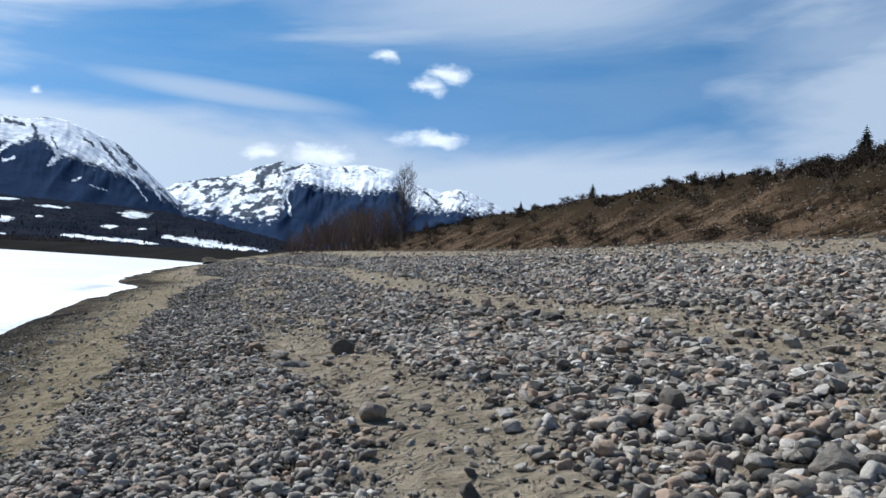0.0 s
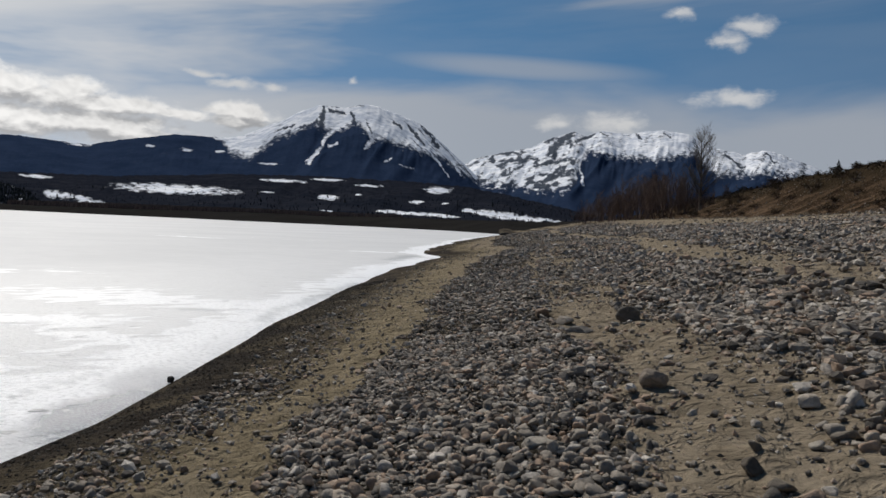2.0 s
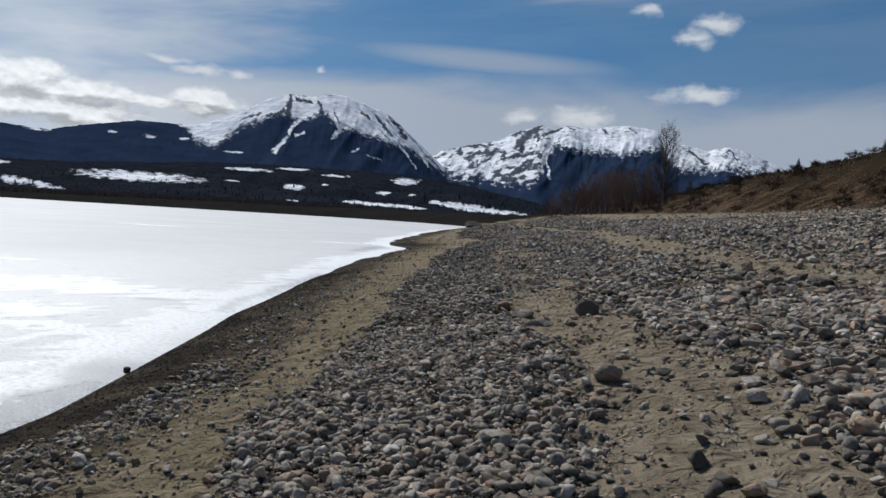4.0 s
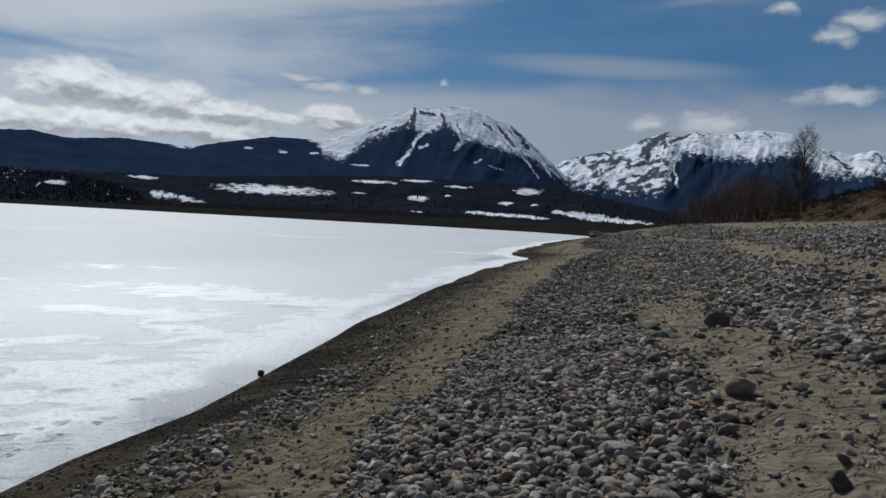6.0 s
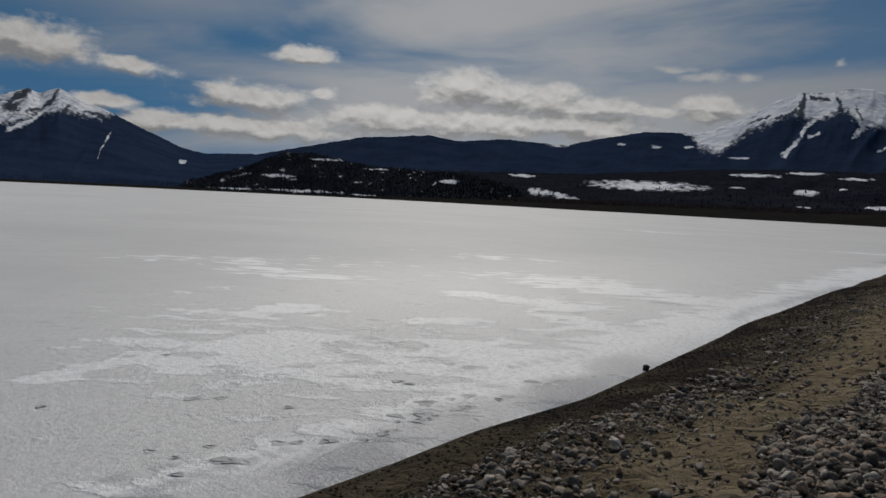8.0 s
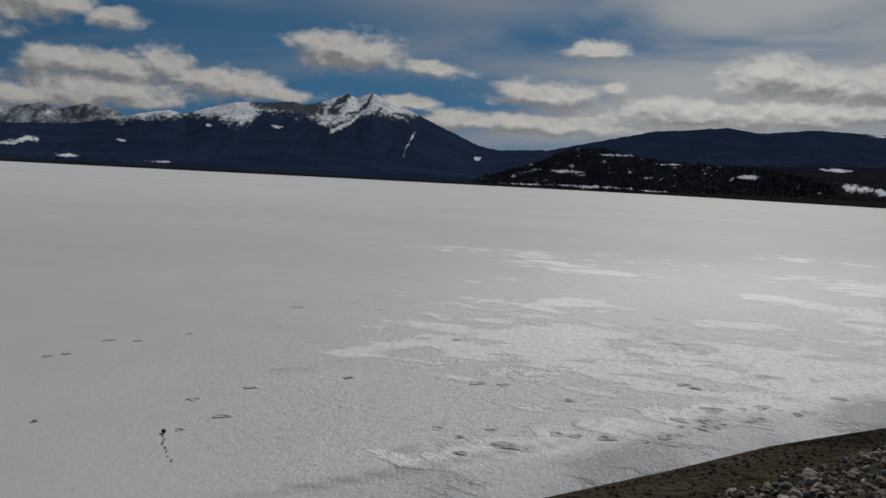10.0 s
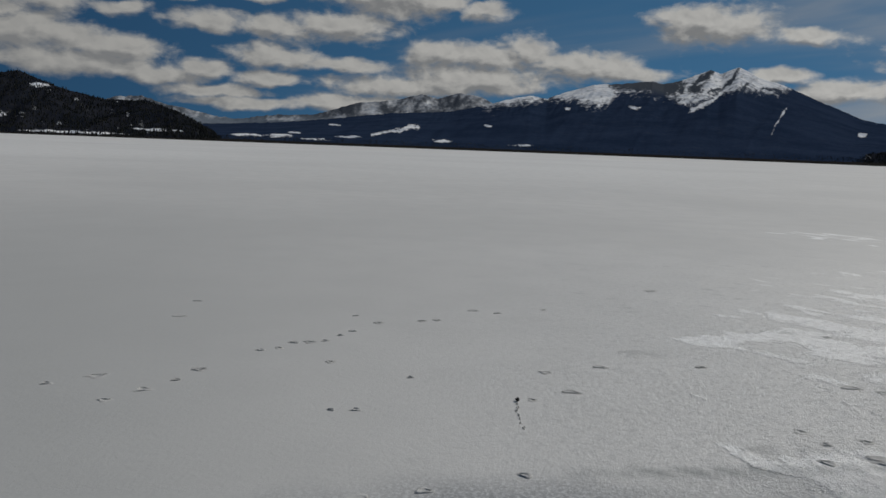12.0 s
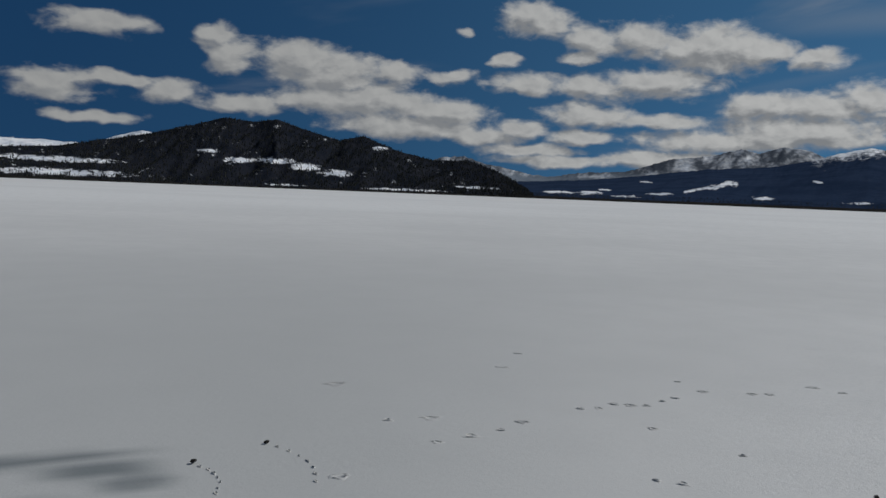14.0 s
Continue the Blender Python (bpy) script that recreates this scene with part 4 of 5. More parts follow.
WOODED_HILL = slopes("hill", "low wooded hill with patches of snow between trees", [
    (72, 0.0), (70.6, 0.2), (67.5, 0.95), (64.8, 1.9), (62.7, 2.85), (60.6, 2.95), (58.3, 2.5), (56.0, 2.2), (52.9, 2.1), (48.9, 1.85), (46.4, 1.2), (44.6, 0.4), (43.5, 0.1)],
    [(43, 640), (48.8, 800), (56.7, 1120), (64, 1320), (73, 1450)], [(43, 1000), (48.8, 1200), (64, 1650), (73, 1800)], None,
    [(59.6, 2.5, 1.2, 0.07), (55.7, 2.0, 1.0, 0.06), (50.6, 1.35, 0.7, 0.14), (63, 1.2, 1.0, 0.1), (61, 0.2, 2.5, 0.08), (66, 0.15, 1.5, 0.06), (57, 0.1, 1.4, 0.05)], M_HILL, 27.2, 0.10, 1.1, 0.12, 50, speck=0.72)
EAST_HILL = slopes("hill", "dark pine-covered hill with snow showing through", [
    (160, 1.2), (152, 1.7), (148.6, 1.9), (145.1, 2.15), (142.0, 2.8), (138.9, 3.5), (134.8, 4.65), (132.9, 4.45), (131.4, 4.75), (128.6, 3.9), (126.9, 3.5), (125.2, 3.85),
    (122.9, 3.0), (120.2, 2.35), (117.6, 2.45), (115.6, 1.8), (113.9, 0.9), (112.8, 0.1)],
    [(112, 1510), (162, 1510)], [(112, 1750), (120, 2100), (162, 2400)], None,
    [(127.1, 1.15, 1.2, 0.22), (146.0, 1.25, 4.0, 0.18), (145.6, 0.42, 5.0, 0.20), (133.8, 1.75, 1.0, 0.18), (131.5, 1.85, 1.2, 0.2), (129.3, 1.5, 1.0, 0.25), (130.7, 0.16, 1.6, 0.06), (122, 0.15, 2.5, 0.08),
     (136, 2.3, 0.7, 0.12), (124.0, 3.0, 0.6, 0.14), (117, 0.5, 1.5, 0.1)], M_HILL, 31.5, 0.12, 1.2, 0.10, 80, 0.04, speck=0.76)


# ---- forests of small far trees ----
def conifers(name, label, sites, heights, mat, tiers, seed):
    """Many small firs in one mesh."""
    rng = np.random.RandomState(seed)
    n = len(sites)
    k = 5
    ang = np.arange(k) * 2 * np.pi / k
    bv, bf = [], []
    for t in range(tiers):
        lo, hi, rad = t * 0.9 / tiers * 0.75, 0.42 + 0.58 * (t + 1) / tiers, 0.21 * (1 - 0.55 * t / max(tiers, 1))
        o = len(bv)
        bv += [(rad * math.cos(a), rad * math.sin(a), lo) for a in ang] + [(0, 0, hi)]
        bf += [(o + i, o + (i + 1) % k, o + k) for i in range(k)]
    bv, bf = np.array(bv), np.array(bf)
    sc = heights * rng.uniform(0.55, 1.25, n)
    th = rng.uniform(0, 6.28, n)
    c, s = np.cos(th)[:, None], np.sin(th)[:, None]
    wide = rng.uniform(0.8, 1.3, n)[:, None]
    jit = 1 + 0.3 * (rng.rand(n, len(bv)) - 0.5)
    X = (bv[:, 0] * c - bv[:, 1] * s) * wide * jit * sc[:, None] + sites[:, 0:1]
    Y = (bv[:, 0] * s + bv[:, 1] * c) * wide * jit * sc[:, None] + sites[:, 1:2]
    Z = bv[:, 2] * sc[:, None] + sites[:, 2:3] - 0.5
    verts = np.stack([X, Y, Z], -1).reshape(-1, 3)
    faces = (bf[None] + (np.arange(n) * len(bv))[:, None, None]).reshape(-1, 3)
    return tagged(new(name, mesh_np(name, verts, faces, mat, False)), label, "forest", kind="stuff")


def sites_on(relief, n, seed, bare=0.15, top=1.0, low_el=-1.0, high_el=90.0, clump=0.4):
    """Random places on a relief, off its snow."""
    ob, pts, snow, e = relief
    rng = np.random.RandomState(seed)
    na, nv = pts.shape[:2]
    out = []
    got = 0
    while got < n:
        i, j = rng.randint(0, na - 1, n), rng.randint(0, int((nv - 4) * top), n)
        u = rng.rand(n, 1)
        p = pts[i, j] * (1 - u) + pts[i + 1, np.minimum(j + 1, nv - 1)] * u
        ok = (snow[i, j] < -0.05) | (rng.rand(n) < bare)
        ok &= (e[i, j] > low_el) & (e[i, j] < high_el)
        ok &= fbm(p[:, 0] * 0.012, p[:, 1] * 0.012, 3) + rng.rand(n) * 0.4 > clump
        out.append(p[ok])
        got += ok.sum()
    return np.concatenate(out)[:n]


conifers("forest", "dense dark conifers on the low hill", sites_on(WOODED_HILL, 6500, 1, 0.10), np.full(6500, 4.2), M_CONIFER, 2, 1)
conifers("forest", "dark pines covering the hill across the lake", sites_on(EAST_HILL, 14000, 2, 0.14), np.full(14000, 6.0), M_CONIFER, 2, 2)
conifers("forest", "dark conifers scattered over the foothills", sites_on(VALLEY, 8000, 3, 0.08), np.full(8000, 2.4), M_FARTREE, 2, 3)
conifers("forest", "single dark conifers beside the snowy meadows", sites_on(VALLEY, 110, 12, 0.5, 1.0, 0.2, 1.6, 0.5), np.full(110, 5.0), M_CONIFER, 2, 12)
conifers("forest", "dark conifers along the foot of the far mountain", sites_on(SOUTH_PEAK, 3000, 14, 0.3, 0.45, -1.0, 0.35), np.full(3000, 3.2), M_CONIFER, 1, 14)


def thicket_sites(n, seed):
    """Places along the far shore just above its bare strip."""
    rng = np.random.RandomState(seed)
    az = rng.uniform(21, 47, n)
    r = lake_r(az) + 62 + rng.rand(n) ** 1.5 * 150
    x, y = -r * np.sin(np.radians(az)), r * np.cos(np.radians(az))
    z = ground_z(x, y) + np.clip(r - lake_r(az) - 70, 0, 200) * 0.015
    return np.stack([x, y, z], -1)


conifers("thicket", "dark brown leafless willow thicket along the far shore", thicket_sites(3500, 8), np.full(3500, 3.2), M_TWIG, 1, 8)


# ---- stones of the beach ----
def ball(sub, variants, seed):
    """Rounded cobble shapes of unit size."""
    out = []
    for k in range(variants):
        bm = bmesh.new()
        bmesh.ops.create_icosphere(bm, subdivisions=sub, radius=0.5)
        v = np.array([x.co[:] for x in bm.verts])
        f = np.array([[x.index for x in q.verts] for q in bm.faces])
        bm.free()
        rng = np.random.RandomState(seed + k)
        cuts = rng.normal(size=(11, 3))
        cuts /= np.linalg.norm(cuts, axis=1)[:, None]
        for c in cuts:
            dd = v @ c
            lim = rng.uniform(0.19, 0.36)
            v = v - np.maximum(dd - lim, 0)[:, None] * c
        v = v * (1 + 0.08 * (rng.rand(len(v), 1) - 0.5))
        v = v * np.array([1.15, rng.uniform(0.68, 1.0), rng.uniform(0.48, 0.82)])
        out.append((v, f))
    return out


COBBLES, PEBBLES = ball(2, 12, 40), ball(1, 14, 80)
GRIT = []
for k in range(6):
    rng_g = np.random.RandomState(200 + k)
    v8 = np.array([(0.5, 0, 0), (0, 0.5, 0), (-0.5, 0, 0), (0, -0.5, 0), (0, 0, 0.5), (0, 0, -0.5)]) * rng_g.uniform(0.7, 1.2, (6, 1)) + rng_g.normal(0, 0.06, (6, 3))
    GRIT.append((v8 * np.array([1, 0.8, 0.6]), np.array([(0, 1, 4), (1, 2, 4), (2, 3, 4), (3, 0, 4), (1, 0, 5), (2, 1, 5), (3, 2, 5), (0, 3, 5)])))


# single large stones: place, half length
BOULDERS = [(-0.92, 12.45, 0.18), (-0.28, 7.6, 0.13), (1.85, 17.6, 0.17), (-2.5, 13.6, 0.16), (-1.9, 12.5, 0.17), (-1.5, 11.4, 0.18), (0.92, 6.75, 0.11), (0.42, 5.2, 0.08), (2.33, 6.9, 0.13), (2.64, 4.85, 0.14), (2.3, 5.1, 0.11),
            (2.3, 8.0, 0.13), (2.73, 9.9, 0.12), (5.4, 8.2, 0.16), (3.7, 12.7, 0.12), (-1.05, 5.95, 0.12)]


def scatter(rng, n, r0, r1, a0, a1, share_power=1.0, floor=0.0):
    """Places on the beach, denser where cobbles lie."""
    xs, ys = [], []
    got = 0
    while got < n:
        m = 4 * n
        r = np.sqrt(rng.uniform(r0 * r0, r1 * r1, m))
        a = np.radians(rng.uniform(a0, a1, m))
        x, y = -r * np.sin(a), r * np.cos(a)
        p = stone_share(x, y) ** share_power
        for bx, by, br in BOULDERS:
            p = np.where(np.hypot(x - bx, y - by) < br + 0.10, -1.0, p)
        ok = (p >= 0) & (rng.rand(m) < np.maximum(p, floor)) & (x > shore_x(y) + 1.0) & (x < bank_x(y) + 1.0)
        xs.append(x[ok])
        ys.append(y[ok])
        got += ok.sum()
    return np.concatenate(xs)[:n], np.concatenate(ys)[:n]


def stone_frames(rng, n):
    """Random lying turns: a spin and a slight tilt."""
    a, t, u = rng.uniform(0, 6.283, n), rng.normal(0, 0.42, n), rng.uniform(0, 6.283, n)
    ca, sa = np.cos(a), np.sin(a)
    spin = np.zeros((n, 3, 3))
    spin[:, 0, 0], spin[:, 0, 1], spin[:, 1, 0], spin[:, 1, 1], spin[:, 2, 2] = ca, -sa, sa, ca, 1
    k = np.zeros((n, 3, 3))
    kx, ky = np.cos(u), np.sin(u)
    k[:, 0, 2], k[:, 1, 2], k[:, 2, 0], k[:, 2, 1] = ky, -kx, -ky, kx
    tilt = np.eye(3) + np.sin(t)[:, None, None] * k + (1 - np.cos(t))[:, None, None] * (k @ k)
    return tilt @ spin


def stones_mesh(name, label, x, y, size, shapes, seed, sink=0.19, mat=M_STONE):
    rng = np.random.RandomState(seed)
    n = len(x)
    z = ground_z(x, y)
    rot = stone_frames(rng, n) * size[:, None, None]
    which = rng.randint(0, len(shapes), n)
    vs, fs, base = [], [], 0
    for k, (v, f) in enumerate(shapes):
        idx = np.where(which == k)[0]
        if not len(idx):
            continue
        p = np.einsum("nij,vj->nvi", rot[idx], v)
        p += np.stack([x[idx], y[idx], z[idx] + size[idx] * sink], -1)[:, None]
        vs.append(p.reshape(-1, 3))
        fs.append((f[None] + (np.arange(len(idx)) * len(v))[:, None, None]).reshape(-1, 3) + base)
        base += len(idx) * len(v)
    ob = new(name, mesh_np(name, np.concatenate(vs), np.concatenate(fs), mat, len(shapes[0][0]) > 12))
    ob.parent = ground
    return tagged(ob, label, kind="stuff")


def band_size(x, y, rng):
    """Cobbles grow toward the upper bands."""
    d = x - shore_x(y)
    mean = np.interp(d, [0, 2.5, 3.5, 6.5, 8, 12, 20, 40], [0.075, 0.082, 0.076, 0.09, 0.118, 0.142, 0.16, 0.17])
    return np.minimum(mean * np.exp(rng.normal(-0.10, 0.40, len(x))), mean * 2.1)


def all_stones():
    rng = np.random.RandomState(11)
    # the nearest cobbles
    x, y = scatter(rng, 8200, 3.2, 7.0, -40, 52)
    size = band_size(x, y, rng)
    near = np.where((y > 3.9) & (y < 7.4) & (size > 0.085) & (x > -3.5) & (x < 5.0))[0]
    near = near[np.argsort(-size[near])][:300]
    keep = np.ones(len(x), bool)
    keep[near] = False
    big = keep & (size > 0.10)
    keep &= ~big
    stones_mesh("cobbles", "large grey and pinkish beach cobbles", x[big], y[big], size[big], COBBLES, 21)
    stones_mesh("cobbles", "rounded grey and pinkish beach cobbles", x[keep], y[keep], size[keep], PEBBLES, 1)
    x1, y1 = scatter(rng, 15000, 7.0, 13, -40, 46)
    stones_mesh("cobbles", "mixed grey cobbles up the beach", x1, y1, band_size(x1, y1, rng), PEBBLES, 9)
    x2, y2 = scatter(rng, 11000, 20, 28, -40, 34)
    stones_mesh("cobbles", "rounded grey cobbles far up the beach", x2, y2, band_size(x2, y2, rng) * 1.05, GRIT, 13)
    x2, y2 = scatter(rng, 8500, 13, 20, -40, 34)
    stones_mesh("cobbles", "rounded grey beach cobbles higher up the shore", x2, y2, band_size(x2, y2, rng) * 1.1, PEBBLES, 2)
    x3, y3 = scatter(rng, 22000, 28, 75, -40, 26)
    stones_mesh("cobbles", "scattered pale cobbles along the beach", x3, y3, band_size(x3, y3, rng) * 1.15, GRIT, 3)
    x4, y4 = scatter(rng, 6000, 75, 200, -25, 18)
    stones_mesh("cobbles", "far scattered beach stones", x4, y4, band_size(x4, y4, rng) * 1.9, GRIT, 4)
    # round and behind the standpoint
    x8, y8 = scatter(rng, 2200, 0.9, 3.2, -180, 180)
    stones_mesh("cobbles", "grey cobbles round the standpoint", x8, y8, band_size(x8, y8, rng), PEBBLES, 8)
    x9, y9 = scatter(rng, 9000, 3.2, 22, -180, -40)
    stones_mesh("cobbles", "beach cobbles reaching along the shore", x9, y9, band_size(x9, y9, rng), GRIT, 10)
    x9, y9 = scatter(rng, 5000, 3.2, 22, 100, 180)
    stones_mesh("cobbles", "beach cobbles on the shore beyond", x9, y9, band_size(x9, y9, rng), GRIT, 11)
    # fine gravel between them
    x5, y5 = scatter(rng, 34000, 3.2, 10, -40, 56, 0.75, 0.085)
    stones_mesh("gravel", "small mixed beach gravel", x5, y5, 0.014 + 0.045 * rng.rand(len(x5)) ** 1.6, GRIT, 5, 0.12)
    x6, y6 = scatter(rng, 26000, 10, 26, -40, 46, 0.65, 0.09)
    stones_mesh("gravel", "small mixed gravel up the beach", x6, y6, rng.uniform(0.03, 0.075, len(x6)), GRIT, 6, 0.12)
    # stones washed out of the bank
    yb = 25 + 200 * rng.rand(7000) ** 1.5
    xb = bank_x(yb) + rng.uniform(-1.0, 10.5, 7000)
    stones_mesh("gravel", "pale stones washed out of the eroded bank", xb, yb, rng.uniform(0.06, 0.30, 7000), GRIT, 12, 0.1, M_BOULDER)
    # wet stones along the ice
    y7 = rng.uniform(1.0, 30, 5000)
    x7 = shore_x(y7) + 0.05 + rng.rand(5000) ** 1.3 * 1.3
    stones_mesh("gravel", "dark wet gravel along the ice edge", x7, y7, rng.uniform(0.015, 0.05, 5000) * (1 + y7 / 40), GRIT, 7, 0.02, M_WETSTONE)
    return x[near], y[near], size[near]


NEAR_STONES = all_stones()


# ---- boulders and single stones ----
def rock_mesh(name, sx, sy, sz, seed, mat, sub=3, cut=0.32):
    bm = bmesh.new()
    bmesh.ops.create_icosphere(bm, subdivisions=sub, radius=0.5)
    rng = random.Random(seed)
    planes = []
    for k in range(9):
        v = Vector((rng.gauss(0, 1), rng.gauss(0, 1), rng.gauss(0, 0.8)))
        planes.append((v.normalized(), rng.uniform(cut - 0.05, cut + 0.08)))
    for v in bm.verts:
        for n, lim in planes:
            q = v.co.dot(n)
            if q > lim:
                v.co -= n * (q - lim) * 0.9
        v.co *= 1 + 0.10 * (noise.noise(v.co * 4 + Vector((seed, 0, 0))))
        v.co.x *= sx
        v.co.y *= sy
        v.co.z *= sz
    for f in bm.faces:
        f.smooth = False
    me = bpy.data.meshes.new(name)
    bm.to_mesh(me)
    bm.free()
    me.materials.append(mat)
    return me


def boulder(name, label, x, y, sx, sy, sz, turn, seed, mat, z=None, group=""):
    ob = new(name, rock_mesh(name, sx, sy, sz, seed, mat))
    g = float(ground_z(np.array([x]), np.array([y]))[0]) if z is None else z
    ob.location = (x, y, g + sz * 0.24)
    ob.rotation_euler = (0, 0, radians(turn))
    return tagged(ob, label, "boulder", group)


KINDS = [("dark angular boulder lying on sandy gravel", 0.95, M_BOULDER), ("rounded brown-grey boulder on sandy gravel", 1.0, M_BOULDER), ("pale stone standing out of the sand strip", 0.8, M_STONE),
         ("grey boulder at the edge of the cobbles", 0.75, M_BOULDER), ("flat grey stone lying among cobbles", 0.45, M_STONE), ("long flat grey stone on sandy gravel", 0.42, M_STONE), ("grey flattened stone at the edge of the sand", 0.6, M_STONE),
         ("small reddish brown stone on sand", 0.8, M_BOULDER), ("pointed grey boulder among large cobbles", 1.0, M_BOULDER), ("large brown-grey boulder among cobbles", 0.85, M_BOULDER), ("long grey boulder among cobbles", 0.6, M_STONE),
         ("squat grey boulder among cobbles", 0.8, M_STONE), ("rounded grey boulder among cobbles", 0.8, M_STONE), ("squat dark grey boulder in the upper cobbles", 0.8, M_BOULDER), ("dark low stone on the sand strip", 0.6, M_DARKSTONE),
         ("oblong grey stone among small cobbles", 0.6, M_STONE)]
for k, ((bx, by, br), (words, tall, mat)) in enumerate(zip(BOULDERS, KINDS)):
    boulder("boulder", words, bx, by, br * 2.3, br * 1.8, br * 2.0 * tall, 37 * k % 180, 3 + 5 * k, mat, group="boulders on the beach")
bx, by = polar(36.35, -11.1, 0.08)
boulder("stone", "small black wet stone at the ice edge", bx, by, 0.13, 0.12, 0.11, 0, 36, M_DARKSTONE, 0.03)
bx, by = polar(13.45, -0.60, 0.4)
boulder("boulder", "long dark boulder where beach meets ice", bx, by, 3.4, 2.4, 1.2, 10, 39, M_DARKSTONE, 0.1)


# ---- marks and stones on the ice ----
def mark_mesh(name, lx, ly, seed):
    """A melted footprint: a shallow wet hollow with a soft raised rim."""
    bm = bmesh.new()
    rng = random.Random(seed)
    rings = []
    for rad, h in ((0.0, 0.003), (0.66, 0.001), (0.84, 0.009), (1.15, -0.006)):
        n = 12
        ring = []
        for i in range(n):
            a = i / n * 6.2832
            w = 1 + 0.25 * math.sin(a * 3 + seed) + rng.uniform(-0.24, 0.24)
            ring.append(bm.verts.new((lx * rad * w * math.cos(a), ly * rad * w * math.sin(a), h)))
        rings.append(ring)
    for a, b in zip(rings[1:], rings[2:]):
        for i in range(12):
            bm.faces.new((a[i], b[i], b[(i + 1) % 12], a[(i + 1) % 12]))
    bm.faces.new(rings[1])
    for v in rings[0]:
        bm.verts.remove(v)
    for f in bm.faces:
        f.smooth = True
    me = bpy.data.meshes.new(name)
    bm.to_mesh(me)
    bm.free()
    me.materials.append(M_WETSNOW)
    return me


MARKS = [mark_mesh("footprint", 0.11, 0.075, k) for k in range(5)]


def ice_mark(az, el, scale, turn, k):
    x, y = polar(az, el, 0.05)
    x = min(x, float(shore_x(np.array([y]))[0]) - 0.7)
    ob = new("footprint", MARKS[k % 5])
    ob.location, ob.rotation_euler, ob.scale = (x, y, 0.024), (0, 0, radians(turn)), (scale, scale, 1)
    ob.parent = lake
    return ob


rng_m = random.Random(4)
# trampled patch by the shore, a line of tracks across the lake, stray marks
for a, e in ((54.4, -15.6), (52.2, -14.6), (49.1, -14.0), (54.7, -16.6), (50.9, -16.5), (66.8, -18.5), (59.4, -17.4), (54.3, -13.2), (45.2, -14.1), (44.4, -12.7), (49.1, -15.1), (52.5, -15.5), (55.0, -16.7), (53.7, -17.5), (47.6, -15.2)):
    ice_mark(a, e, rng_m.uniform(0.8, 1.3), rng_m.uniform(20, 100), rng_m.randrange(5))
    ice_mark(a + rng_m.uniform(-2, 2), e + rng_m.uniform(-0.5, 0.5), rng_m.uniform(0.4, 0.9), rng_m.uniform(0, 180), rng_m.randrange(5))
for a, e, k in ((127.7, -13.7, 1.4), (114.4, -11.2, 0.6), (115.6, -12.2, 0.9), (121.0, -15.9, 1.1), (124.1, -16.1, 0.5), (120.6, -17.5, 0.6), (118.1, -17.0, 0.8), (115.9, -16.5, 0.55), (114.3, -15.9, 0.8), (108.8, -14.6, 0.5),
                (106.6, -14.2, 0.6), (105.5, -14.1, 0.5), (104.4, -13.7, 0.4), (103.5, -13.4, 0.5), (101.6, -12.8, 0.75), (98.4, -12.6, 0.7), (97.3, -12.5, 0.5), (94.7, -11.7, 0.7), (92.9, -11.8, 0.5), (89.5, -11.4, 0.6), (82.0, -9.5, 1.2),
                (103.3, -12.3, 0.4), (105.1, -15.6, 0.45), (110.1, -14.7, 0.6), (107.7, -14.2, 0.6), (105.0, -18.9, 0.35), (99.2, -16.6, 0.4)):
    ice_mark(a, e, k * rng_m.uniform(0.85, 1.15), a + rng_m.uniform(-25, 25), rng_m.randrange(5))
for a, e, k in ((103.2, -18.9, 0.5), (127.7, -19.8, 0.9), (89.2, -15.8, 0.7), (85.3, -15.1, 0.8), (78.4, -14.4, 0.6), (87.3, -17.0, 0.9), (90.4, -22.9, 0.6), (102.8, -24.9, 0.9), (98.0, -24.3, 0.6), (70.5, -11.4, 0.7), (68.9, -14.4, 0.9),
                (66.9, -14.4, 0.8), (71.7, -17.7, 0.7), (70.1, -18.2, 0.5), (67.7, -17.6, 0.6), (69.9, -19.3, 0.8), (66.4, -18.6, 1.3), (90.1, -17.8, 0.5), (62.9, -17.5, 0.9), (61.6, -17.5, 0.7), (62.2, -15.1, 0.7)):
    ice_mark(a, e, k * rng_m.uniform(0.85, 1.15), a + rng_m.uniform(-25, 25), rng_m.randrange(5))


def thrown_stone(az, el, az2, el2, bend):
    """A dark stone that skidded over the ice, with the dotted trail of its hops."""
    x, y = polar(az, el, 0.06)
    x2, y2 = polar(az2, el2, 0.06)
    e = empty("skidded_stone", x, y, 0.022, "small dark stone on the ice with a dotted skid trail", "stone", "stones thrown on the ice")
    ob = new("pebble", rock_mesh("pebble", 0.085, 0.05, 0.04, int(az), M_DARKSTONE, 2))
    ob.location.z = 0.02
    ob.parent = e
    rng = random.Random(int(az))
    way = math.atan2(y2 - y, x2 - x)
    for k in range(7):
        f = (k + 0.8) / 7
        off = bend * math.sin(f * math.pi)
        m = new("skid_mark", MARKS[k % 5])
        m.location = ((x2 - x) * f - off * math.sin(way) + rng.gauss(0, 0.005), (y2 - y) * f + off * math.cos(way) + rng.gauss(0, 0.005), 0.002)
        m.rotation_euler = (0, 0, way)
        q = rng.uniform(0.08, 0.20)
        m.scale = (q * 1.7, q, 1)
        m.parent = e


thrown_stone(91.2, -17.85, 90.6, -19.7, -0.03)
thrown_stone(132.8, -17.5, 129.4, -20.1, 0.16)
thrown_stone(137.8, -18.5, 136.4, -20.5, 0.12)


